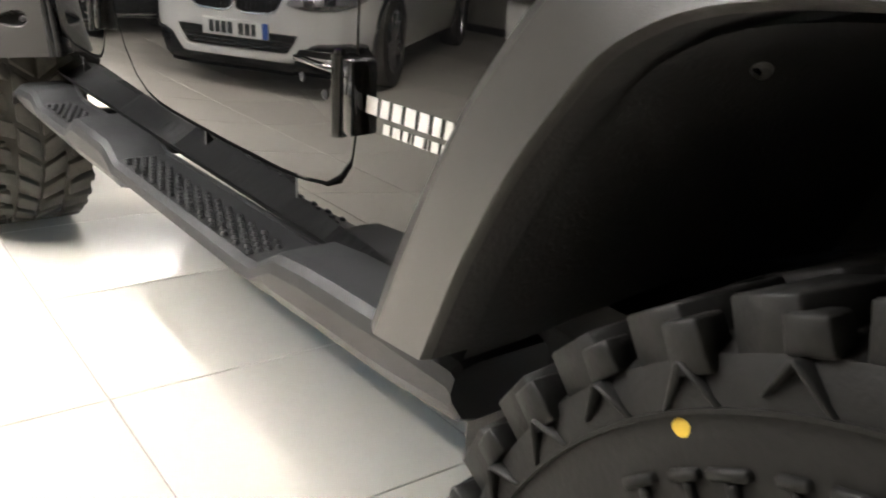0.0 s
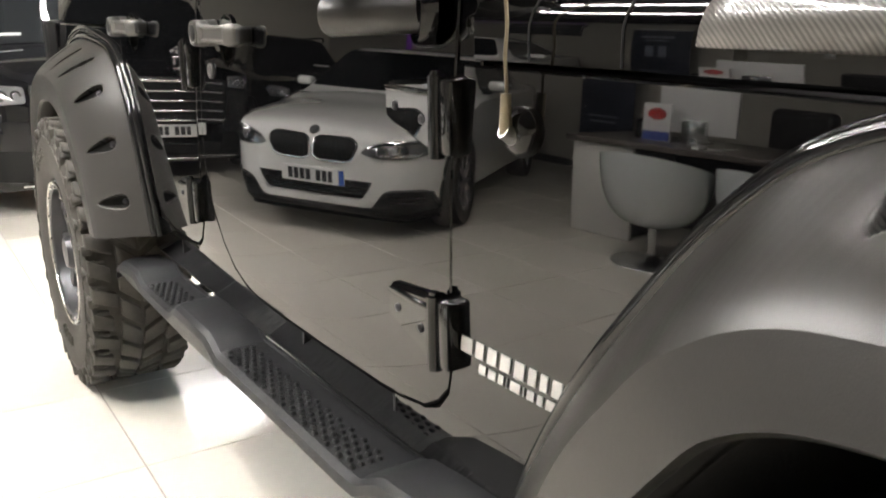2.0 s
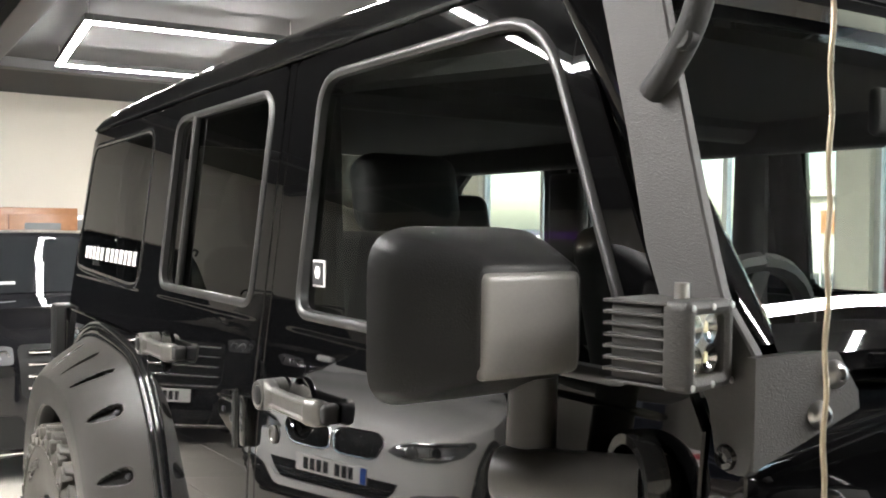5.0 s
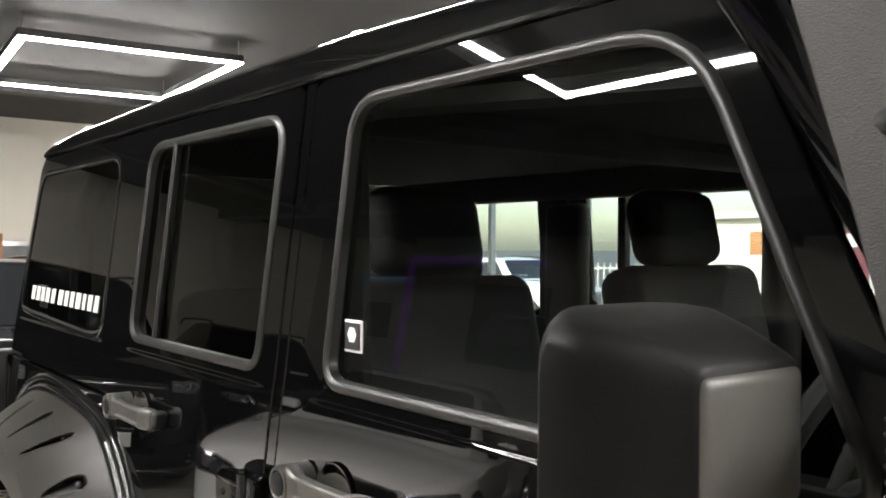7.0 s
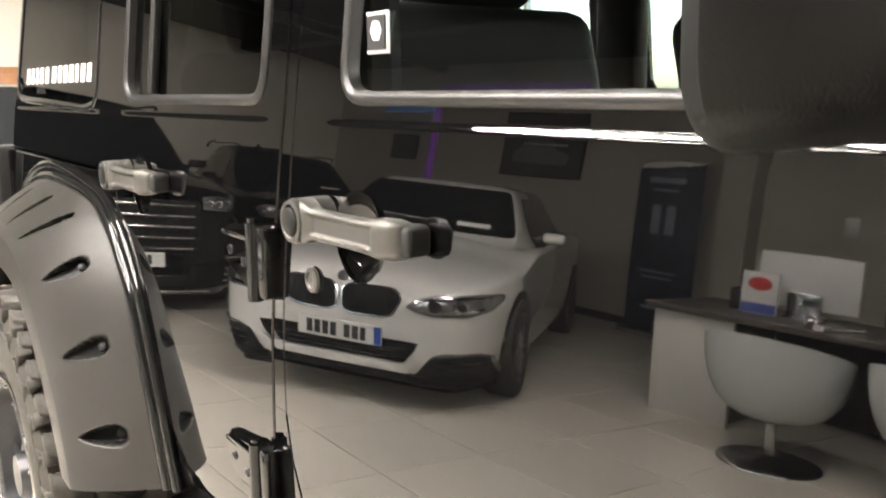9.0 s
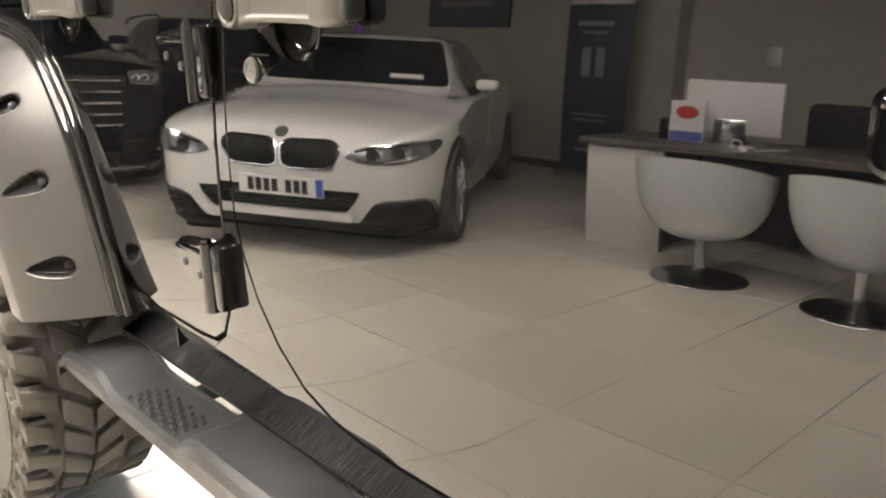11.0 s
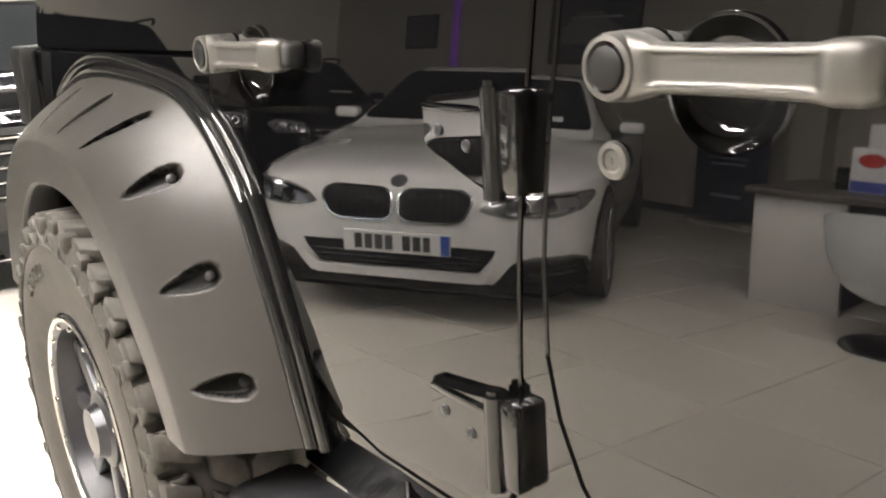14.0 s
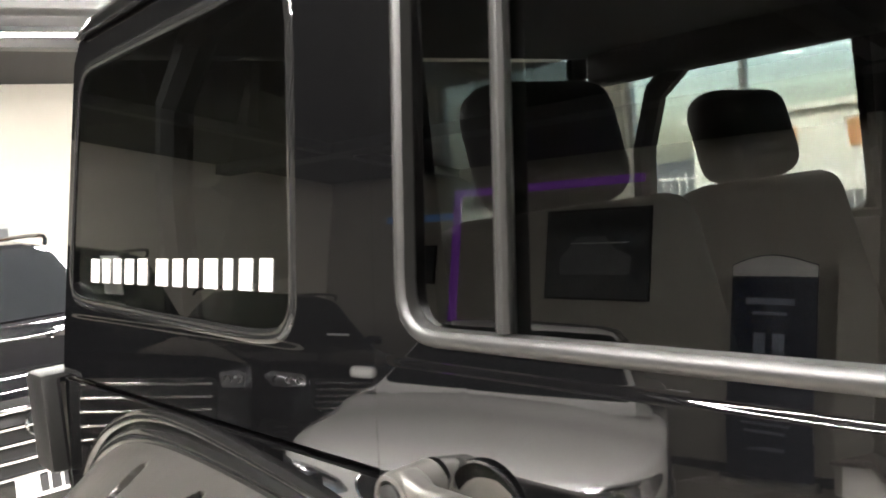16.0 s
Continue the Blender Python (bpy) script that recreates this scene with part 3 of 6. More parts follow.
def cup_place(x, z):
    return x + 0.078, z - 0.016


def ring_hole(x, z):
    cx, cz = cup_place(x, z)
    return [(cx + 0.051 * math.cos(a), cz + 0.051 * math.sin(a)) for a in [2 * math.pi * k / 40 for k in range(40)]]


def door_handle(parent, x, z):
    """A pull handle: a button boss, a waisted bar with a hollowed grip, a turned-in end, and the round recess behind it. x is the button end."""
    y = side(x, z)
    cup = bmesh.new()
    cx, cz = cup_place(x, z)
    lathe(cup, [(0.0545, 0.0), (0.054, 0.0014), (0.0515, 0.0016), (0.0495, -0.001), (0.047, -0.008), (0.04, -0.018), (0.028, -0.026), (0.014, -0.0295), (0.0001, -0.0305)], pose(cx, side(cx, cz) - 0.0005, cz, 90), 44)
    part("handle_cup", cup, TRIM, parent, "round black recess behind the handle")
    h = bmesh.new()
    keys = ((-0.012, 0.019, 0.026), (-0.004, 0.025, 0.030), (0.012, 0.027, 0.032), (0.028, 0.0235, 0.034), (0.042, 0.0185, 0.036), (0.1, 0.0178, 0.037), (0.166, 0.0185, 0.036), (0.18, 0.0215, 0.033), (0.198, 0.0215, 0.027), (0.208, 0.0175, 0.021))
    rows, n, m = [], 56, 60
    for i in range(n):
        s = -0.012 + 0.22 * i / (n - 1)
        r, d = (float(np.interp(s, [k[0] for k in keys], [k[c] for k in keys])) for c in (1, 2))
        ring = []
        for k in range(m):
            a = 2 * math.pi * k / m
            up, out = math.cos(a), -math.sin(a)
            # a soft square section, flattened towards the door
            p = (abs(up) ** 3.2 + abs(out) ** 3.2) ** (-1 / 3.2)
            up, out = up * p, out * p
            hollow = 0.0
            if out > 0.5:
                along = max(0.0, min(1.0, (s - 0.036) / 0.007, (0.176 - s) / 0.007))
                across = max(0.0, min(1.0, (0.68 - abs(up)) / 0.16))
                hollow = 0.0062 * along * across
            ring.append(Vector((x + s, side(x + s, z) - d - 0.62 * r * out + hollow, z + r * up)))
        rows.append(ring)
    v = loft(h, rows, closed_u=True)
    h.faces.new(v[0][::-1])
    h.faces.new(v[-1])
    bmesh.ops.recalc_face_normals(h, faces=h.faces[:])
    handle = part("door_handle", h, NICKEL, parent, "satin nickel pull handle", sharp=50)
    part("end_cap", slab(x + 0.196, x + 0.22, y - 0.03, y + 0.001, z - 0.0165, z + 0.0165, bevel=0.008, segs=3), LINER, handle, "black rubber end cap")
    button = bmesh.new()
    lathe(button, [(0.0001, 0.0025), (0.0135, 0.0025), (0.0165, 0.0005), (0.017, -0.006)], pose(x + 0.004, y - 0.051, z, 90), 28)
    part("push_button", button, BLACK, handle, "dark round push button")
    ring = bmesh.new()
    lathe(ring, [(0.0172, -0.004), (0.0178, 0.0), (0.0205, 0.004), (0.0245, 0.003), (0.0265, -0.003), (0.027, -0.046)], pose(x + 0.004, y - 0.0475, z, 90), 32)
    part("button_boss", ring, NICKEL, handle)
    return handle


# doors
front_door = part("front_door", sheet(FRONT_DOOR, side, [WIN_F, ring_hole(-0.938, 1.222)], 0.03, cuts=CUTS), PAINT, jeep, surf=creased(-0.95, -0.06, "front"))
window_trim(WIN_F, front_door)
glass(WIN_F, front_door, GLASS_FRONT, 0.012)
hinge(front_door, -0.022, 1.146, 0.152)
hinge(front_door, -0.022, 0.853, 0.145)
door_handle(front_door, -0.938, 1.222)
lock = part("door_lock", lathe(bmesh.new(), [(0.0001, 0.003), (0.009, 0.003), (0.0105, 0.005), (0.0155, 0.004), (0.0165, 0.0)], pose(-0.965, side(-0.965, 1.142) - 0.001, 1.142, 90), 28), NICKEL, front_door, "bright round door lock")
part("key_slot", slab(-0.966, -0.964, side(-0.965, 1.142) - 0.0046, side(-0.965, 1.142) - 0.0035, 1.139, 1.145), RIM, lock, smooth=False)
sticker = part("window_sticker", slab(-0.886, -0.841, side(-0.87, 1.435) + 0.0085, side(-0.87, 1.435) + 0.0115, 1.411, 1.457, bevel=0.001), PAPER, front_door, "small square black and white sticker", smooth=False)
part("sticker_field", slab(-0.882, -0.845, side(-0.87, 1.435) + 0.0065, side(-0.87, 1.435) + 0.0085, 1.415, 1.453), INK, sticker, smooth=False)
part("sticker_mark", lathe(bmesh.new(), [(0.0001, 0.0), (0.007, 0.0), (0.012, -0.001)], pose(-0.8635, side(-0.87, 1.435) + 0.0055, 1.436, 90), 6), PAPER, sticker)

rear_door = part("rear_door", sheet(REAR_DOOR, side, [WIN_R, ring_hole(-1.706, 1.222)], 0.03, cuts=CUTS), PAINT, jeep, surf=creased(-1.77, -1.10, "rear"))
window_trim(WIN_R, rear_door)
glass(WIN_R, rear_door, GLASS_DARK, 0.012, panel="rear")
div = bmesh.new()
tube(div, [(-1.60, side(-1.60, z) + 0.004, z) for z in (1.37, 1.5, 1.65, 1.775)], 0.011, 10, flat=0.8)
part("window_divider", div, RUBBER_TRIM, rear_door, "upright window divider")
hinge(rear_door, -1.091, 1.155)
hinge(rear_door, -1.097, 0.845)
door_handle(rear_door, -1.706, 1.222)

# body behind and round the doors
ARCH_R = [(-1.60, 0.62), (-1.66, 0.80), (-1.75, 0.95), (-1.85, 1.05), (-2.0, 1.11), (-2.45, 1.11), (-2.62, 1.04), (-2.73, 0.9), (-2.79, 0.7), (-2.80, 0.62)]
QUARTER = [(-1.795, 1.212), (-1.79, 1.14), (-1.745, 1.064), (-1.665, 0.979), (-1.59, 0.879), (-1.56, 0.82)] + ARCH_R[1:-1] + [(-2.85, 0.62), (-2.85, 1.212)]
part("rear_quarter", sheet(QUARTER, side, (), 0.03), PAINT, jeep, surf=pressed("rear"))
HARDTOP = [(-1.795, 1.222), (-1.795, 1.825), (-2.70, 1.825), (-2.735, 1.79), (-2.85, 1.222)]
hardtop = part("hardtop_side", sheet(HARDTOP, lambda x, z: side(x, z) + 0.003, [WIN_Q], 0.03, cuts=CUTS), PAINT, jeep, surf=creased(-2.80, -1.93, "rear"))
glass(WIN_Q, hardtop, GLASS_DARK, 0.004, name="quarter_glass", panel="rear")
part("glass_edge", frame_ring(grown(WIN_Q, -0.004), grown(WIN_Q, 0.014), lambda x, z: side(x, z) + 0.003, 0.003, 0.01), TRIM, hardtop)
ls, spans = 0.0, []
for w in (0.068, 0.062, 0.062, 0.066, 0.066, -0.02, 0.074, 0.062, 0.062, 0.07, 0.052, 0.064, 0.06):
    if w > 0:
        spans.append((ls, w * 0.86 - 0.02))
    ls += abs(w) * 0.86
bars(hardtop, DECAL, (-2.662, side(-2.662, 1.40) + 0.0025, 1.398), (0.7, side(-1.98, 1.40) - side(-2.678, 1.40), -0.002), (0, 0.11, 1), (0, -1, 0), spans, 0.040, slant=0.004)
paper = part("paper_notice", slab(-2.69, -2.60, side(-2.62, 1.42) + 0.03, side(-2.62, 1.42) + 0.032, 1.372, 1.44), PAPER, hardtop, "white paper notice inside the glass", smooth=False)
part("b_pillar", sheet(PILLAR, inset(0.001), (), 0.03), PAINT, jeep, surf=pressed("front"))
COWL = [(-0.016, 1.202), (-0.016, 0.80), (-0.030, 0.748), (-0.058, 0.717), (-0.098, 0.701), (-0.19, 0.695), (-0.19, 0.66), (0.16, 0.64), (0.22, 0.78), (0.32, 0.95), (0.42, 1.07), (0.53, 1.14), (0.68, 1.17), (1.2, 1.17), (1.2, 1.202)]
cowl = part("front_side_panel", sheet(COWL, side, (), 0.03), PAINT, jeep, surf=pressed("cowl"))
ls, spans = 0.006, []
for w in (0.034, 0.026, 0.028, 0.029, 0.028, 0.023, 0.022, 0.026):
    spans.append((ls, w - 0.009))
    ls += w
letter_line = Vector((0.235, side(0.24, 0.85) - side(0.005, 0.85), 0.0045))
bars(cowl, DECAL, (0.0, side(0.005, 0.84) - 0.0005, 0.829), letter_line, (0, 0, 1), (0, -1, 0), spans, 0.022, slant=0.003)
ls, spans = 0.0, []
for w in (0.021, 0.022, 0.017, 0.008, 0.026, 0.008, 0.02, 0.017, 0.021):
    spans.append((ls, w - 0.007))
    ls += w
bars(cowl, DECAL, (0.047, side(0.047, 0.82) - 0.0005, 0.810), letter_line, (0, 0, 1), (0, -1, 0), spans, 0.0125, slant=0.002)
rocker = pressed("front")


def rolled_under(x, z):
    sx, sz = rocker(x, max(z, 0.70))
    return sx, sz - 16.0 * max(0.0, 0.70 - z)


# a black strip round each door's lower edge paints the gap's shade
for outline in (FRONT_DOOR, REAR_DOOR):
    low = [(x, z) for x, z in grown(outline, 0.004) if z < 0.98]
    gap_strip = bmesh.new()
    tube(gap_strip, [(x, side(x, z) + 0.0035, z) for x, z in low], 0.0042, 8)
    part("gap_shade_strip", gap_strip, GAP, jeep, "black strip that paints the shade in the door gap")
sill = bmesh.new()
loft(sill, [[Vector((x, side(x, 0.70) + 0.005, 0.612 + 0.103 * k / 26)) for k in range(27)] for x in [-1.6 + 0.05 * i for i in range(37)]])
for f in sill.faces:
    f.normal_update()
    if f.normal.y > 0:
        f.normal_flip()
part("sill", sill, PAINT, jeep, "glossy black sill panel", surf=rolled_under)
under = bmesh.new()
loft(under, [[Vector((x, side(x, 0.70) + d, z)) for d, z in ((0.008, 0.611), (0.014, 0.598), (0.026, 0.588), (0.12, 0.586))] for x in [-1.6 + 0.06 * k for k in range(31)]])
bmesh.ops.recalc_face_normals(under, faces=under.faces[:])
part("sill_underside", under, BLACK, jeep)
for x in (-1.32, -0.55, -0.2):
    part("sill_seam", slab(x - 0.0025, x + 0.0025, side(x, 0.70) + 0.0035, side(x, 0.70) + 0.012, 0.655, 0.69), INK, jeep, smooth=False)
# dark inner shell, so that the gaps look dark
for y0, y1 in ((0.055, 0.075), (2 * MID - 0.075, 2 * MID - 0.055)):
    part("inner_shell", slab(-1.62, 0.0, y0, y1, 0.64, 1.345, bevel=0.004), BLACK, jeep)
    part("inner_shell", slab(-2.8, -1.62, y0, y1, 1.12, 1.335, bevel=0.004), BLACK, jeep)
    lean = 0.035 if y0 < 0.5 else -0.035
    part("inner_shell", slab(-1.07, -1.02, y0 + lean, y1 + lean, 1.345, 1.8, bevel=0.004), BLACK, jeep)
    part("inner_shell", slab(-1.9, -1.78, y0 + lean, y1 + lean, 1.335, 1.8, bevel=0.004), BLACK, jeep)
part("inner_shell", slab(-2.5, 0.9, 0.06, 2 * MID - 0.06, 0.64, 0.70, bevel=0.004), BLACK, jeep)
part("rear_panel", slab(-2.865, -2.835, 0.0, 2 * MID, 0.62, 1.215, bevel=0.008), PAINT, jeep)
hatch = bmesh.new()
loft(hatch, [[Vector((x, y, z)) for y in (side(-2.8, z) + 0.006, 0.3, MID, 2 * MID - 0.3, 2 * MID - side(-2.8, z) - 0.006)] for x, z in ((-2.85, 1.222), (-2.79, 1.5), (-2.735, 1.80))])
bmesh.ops.recalc_face_normals(hatch, faces=hatch.faces[:])
part("tailgate_glass", hatch, GLASS_DARK, jeep).visible_shadow = False
tail = part("tail_lamp", slab(-2.95, -2.85, -0.03, 0.10, 1.03, 1.225, bevel=0.012), BLACK, jeep, "black-framed tail lamp")
part("lamp_lens", slab(-2.96, -2.948, -0.016, 0.085, 1.05, 1.20, bevel=0.005), RED_LENS, tail)

# roof
roof = bmesh.new()
rows = []
for x, dz in ((-2.742, -0.04), (-2.72, -0.012), (-2.67, 0.0), (-2.4, 0.015), (-1.8, 0.025), (-1.0, 0.025), (-0.5, 0.012), (-0.32, -0.008), (-0.27, -0.03)):
    ye = side(x, 1.83) + (0.02 if x < -2.72 else 0.0)
    half = [(ye + 0.012, 1.822), (ye, 1.832), (ye + 0.004, 1.846 + dz * 0.4), (ye + 0.015, 1.862 + dz * 0.7), (0.11, 1.875 + dz), (0.3, 1.89 + dz), (0.55, 1.9 + dz), (MID, 1.903 + dz)]
    rows.append([Vector((x, y, z)) for y, z in half] + [Vector((x, 2 * MID - y, z)) for y, z in half[-2::-1]])
vs = loft(roof, rows)
roof.faces.new(vs[0])
roof.faces.new(vs[-1][::-1])
bmesh.ops.recalc_face_normals(roof, faces=roof.faces[:])
part("roof", roof, PAINT, jeep, sharp=50)
part("headlining", slab(-2.66, -0.36, 0.1, 2 * MID - 0.1, 1.795, 1.828), LINING, jeep, smooth=False)
gut = bmesh.new()
tube(gut, [(x, side(x, 1.827) - 0.004, 1.828) for x in (-2.68, -1.8, -1.0, -0.33)], 0.006, 8)
part("rain_gutter", gut, TRIM, jeep)

# far side of the body, seen through the cabin
FAR = [(-0.02, 1.35), (-0.02, 0.66), (-2.85, 0.66), (-2.85, 1.22), (-2.735, 1.825), (-0.29, 1.825)]
part("far_side", sheet(FAR, lambda x, z: 2 * MID - side(x, z), [WIN_F, WIN_R, WIN_Q], 0.2, -0.012), PAINT, jeep)
for w, g in ((WIN_F, GLASS_FRONT), (WIN_R, GLASS_FAR), (WIN_Q, GLASS_FAR)):
    glass(w, jeep, g, -0.012, lambda x, z: 2 * MID - side(x, z), "far_glass", None)
part("window_divider", slab(-1.602, -1.57, 2 * MID - 0.075, 2 * MID - 0.05, 1.35, 1.78, bevel=0.004), BLACK, jeep, "black upright bar in the rear door window")

# windscreen, hood
def screen_point(u, v):
    """u across from the near side, v up the windscreen."""
    y = 0.085 + u * (2 * MID - 0.17)
    bow = 0.05 * (1 - (2 * u - 1) ** 2)
    return Vector((-0.02 - 0.27 * v + bow, y, 1.395 + 0.43 * v))


ws = bmesh.new()
loft(ws, [[screen_point(0.03 + 0.94 * i / 12, 0.06 + 0.86 * j / 6) for i in range(13)] for j in range(7)])
bmesh.ops.recalc_face_normals(ws, faces=ws.faces[:])
screen = part("windscreen", ws, GLASS_FRONT, jeep)
screen.visible_shadow = False
wf = bmesh.new()
tube(wf, [screen_point(0.0, v) for v in (0.0, 0.3, 0.6, 1.0)], 0.035, 10, flat=0.8)
tube(wf, [screen_point(1.0, v) for v in (0.0, 0.3, 0.6, 1.0)], 0.035, 10, flat=0.8)
tube(wf, [screen_point(u / 8, 0.0) for u in range(9)], 0.032, 10)
tube(wf, [screen_point(u / 8, 0.98) for u in range(9)], 0.034, 10)
part("screen_frame", wf, PAINT, jeep)

hood = bmesh.new()
rows = []
for x in (0.02, 0.05, 0.12, 0.2, 0.3, 0.45, 0.6, 0.8, 1.0, 1.15, 1.2):
    yb = hood_line(x) + 0.012
    drop = 0.0 if x < 1.0 else (x - 1.0) * 0.18
    half = [(yb + 0.01, 1.206), (yb, 1.212), (yb, 1.252), (yb + 0.002, 1.266), (yb + 0.008, 1.279), (yb + 0.018, 1.289), (yb + 0.034, 1.296), (yb + 0.075, 1.304), (0.22, 1.318), (0.5, 1.335), (MID, 1.34)]
    rows.append([Vector((x, y, z - drop)) for y, z in half] + [Vector((x, 2 * MID - y, z - drop)) for y, z in half[-2::-1]])
vs = loft(hood, rows)
hood.faces.new(vs[0])
hood.faces.new(vs[-1][::-1])
bmesh.ops.recalc_face_normals(hood, faces=hood.faces[:])
hood_ob = part("hood", hood, PAINT, jeep, sharp=50)
part("hood_gap", slab(0.0, 1.2, 0.035, 0.05, 1.19, 1.206), INK, jeep, smooth=False)
for x in (0.125, 0.27):
    seam = bmesh.new()
    tube(seam, [(x, hood_line(x) + 0.0115, 1.214), (x, hood_line(x) + 0.0115, 1.252), (x + 0.003, hood_line(x) + 0.0135, 1.2665), (x + 0.006, hood_line(x) + 0.02, 1.2795), (x + 0.012, hood_line(x) + 0.046, 1.2965), (x + 0.02, 0.2, 1.3165)], 0.0013, 6)
    part("hood_seam", seam, INK, hood_ob)
# carbon look vent on the shoulder of the hood
VENT_LINE = smooth_line([(0, -0.002, 1.238), (0, 0.0, 1.262), (0, 0.008, 1.281), (0, 0.024, 1.293), (0, 0.055, 1.301), (0, 0.095, 1.3065), (0, 0.135, 1.311)], 8)


def vent_point(u, v, lift):
    x = 0.355 + 0.52 * u
    p = VENT_LINE[round(v * (len(VENT_LINE) - 1))]
    a = min(1.0, v * 1.9) * 1.45
    return Vector((x + 0.03 * v * (1 - u), hood_line(x) + 0.012 + p.y - lift * math.cos(a), p.z + lift * math.sin(a)))


vent = bmesh.new()
rows = []
for i in range(25):
    u = i / 24
    row = []
    for j in range(25):
        v = j / 24
        edge = min(1.0, min(u * 9, (1 - u) * 9)) ** 0.5 * min(1.0, min((v + 0.02) * 7, (1.02 - v) * 7)) ** 0.5
        row.append(vent_point(u, v, 0.018 * edge - 0.004))
    rows.append(row)
loft(vent, rows)
bmesh.ops.recalc_face_normals(vent, faces=vent.faces[:])
vent_ob = part("hood_vent", vent, CARBON, hood_ob, "carbon-weave hood vent panel")
scoop = bmesh.new()
loft(scoop, [[vent_point(0.55 + 0.42 * i / 8, 0.34 + 0.4 * j / 6, 0.0165 + 0.003 * math.sin(3.14 * j / 6)) for j in range(7)] for i in range(9)])
bmesh.ops.recalc_face_normals(scoop, faces=scoop.faces[:])
part("vent_opening", scoop, BLACK, vent_ob)
cow = bmesh.new()
loft(cow, [[Vector((x, y, z)) for x, z in ((-0.03, 1.36), (0.0, 1.33), (0.015, 1.305), (0.02, 1.27), (0.022, 1.2))] for y in [0.02 + 0.065 * k for k in range(25)]])
bmesh.ops.recalc_face_normals(cow, faces=cow.faces[:])
part("cowl_top", cow, PAINT, jeep)
# side piece between door and hood, with its bolts
part("cowl_side", sheet(rounded([(-0.016, 1.20), (-0.016, 1.36), (0.008, 1.36), (0.024, 1.30), (0.03, 1.20)], 0.006), inset(0.004), (), 0.05), PAINT, jeep)
for x, z in ((0.004, 1.312), (0.01, 1.254)):
    part("body_bolt", lathe(bmesh.new(), [(0.0001, 0.002), (0.004, 0.002), (0.005, 0.005), (0.010, 0.004), (0.0125, 0.0)], pose(x, side(x, z) + 0.003, z, 90), 18), TRIM, jeep)
for y0, y1, x1 in ((0.30, 0.75, 0.2), (0.85, 1.35, 0.2)):
    wiper = bmesh.new()
    tube(wiper, [(x1, y0, 1.355), (x1 - 0.05, y0 + 0.1, 1.375), (0.0, y1, 1.44)], 0.007, 8)
    tube(wiper, [(0.04, y0 - 0.08, 1.385), (0.02, y1 + 0.1, 1.425)], 0.005, 6)
    part("wiper", wiper, BLACK, jeep)

# bracket up the windscreen pillar with the lamp cube
brk = bmesh.new()
outline = rounded([(-0.225, 1.83), (-0.13, 1.80), (-0.093, 1.68), (-0.05, 1.55), (-0.014, 1.452), (0.028, 1.402), (0.03, 1.30), (-0.004, 1.30), (-0.02, 1.36), (-0.075, 1.425), (-0.112, 1.50), (-0.15, 1.62)], 0.012, 3)
brk = sheet(outline, lambda x, z: 0.016 + 0.08 * (z - 1.3), (), 0.06, 0.012)
bracket = part("pillar_bracket", brk, POWDER, jeep, "textured grey steel lamp bracket along the pillar")
arm = bmesh.new()
tube(arm, smooth_line([(-0.115, 0.04, 1.655), (-0.075, 0.032, 1.685), (-0.045, 0.028, 1.73), (-0.035, 0.028, 1.80), (-0.05, 0.03, 1.88)], 5), 0.014, 14)
part("light_arm", arm, LINER, bracket, "black curved mounting arm")
part("arm_clamp", lathe(bmesh.new(), [(0.0001, 0.006), (0.011, 0.006), (0.014, 0.003), (0.015, -0.006)], pose(-0.06, 0.024, 1.70, 90), 24), LINER, bracket, "round black clamp")
pl = bmesh.new()
pts = [(0.018, 1.305), (0.018, 1.405), (0.06, 1.408), (0.105, 1.408), (0.128, 1.372), (0.130, 1.355)]
lo, hi = [pl.verts.new((0.024 + 0.25 * (y - 0.02), y, z)) for y, z in pts], [pl.verts.new((0.034 + 0.25 * (y - 0.02), y, z)) for y, z in pts]
pl.faces.new(lo[::-1])
pl.faces.new(hi)
for i in range(6):
    pl.faces.new((lo[i], lo[(i + 1) % 6], hi[(i + 1) % 6], hi[i]))
bmesh.ops.recalc_face_normals(pl, faces=pl.faces[:])
part("foot_plate", pl, POWDER, bracket, smooth=False)
for y, z in ((0.101, 1.388), (0.085, 1.352)):
    m = Matrix.Translation((0.035 + 0.25 * (y - 0.02), y, z)) @ Vector((1, -0.25, 0.1)).to_track_quat("Z", "Y").to_matrix().to_4x4()
    part("bracket_bolt", lathe(bmesh.new(), [(0.0001, 0.003), (0.005, 0.003), (0.0055, 0.008), (0.0095, 0.006), (0.0125, 0.001), (0.013, 0.0)], m, 18), STEEL, bracket)
pod = thing("lamp_cube", "square black finned LED lamp cube on the pillar bracket", "lamp", (0.0, -0.022, 1.417), 12)
part("face_frame", frame_ring([(y, z) for y, z in rounded([(-0.028, -0.027), (0.028, -0.027), (0.028, 0.027), (-0.028, 0.027)], 0.006)], [(y, z) for y, z in rounded([(-0.039, -0.039), (0.039, -0.039), (0.039, 0.039), (-0.039, 0.039)], 0.008)],
                              lambda a, b: 0.0, 0.006, 0.02), POWDER, pod).matrix_local = pose(0.012, 0, 0, 0, 0, 90)
part("lens", slab(0.0095, 0.0125, -0.029, 0.029, -0.028, 0.028), LENS, pod, smooth=False).visible_shadow = False
part("reflector", slab(-0.008, 0.001, -0.03, 0.03, -0.029, 0.029), PAPER, pod, smooth=False)
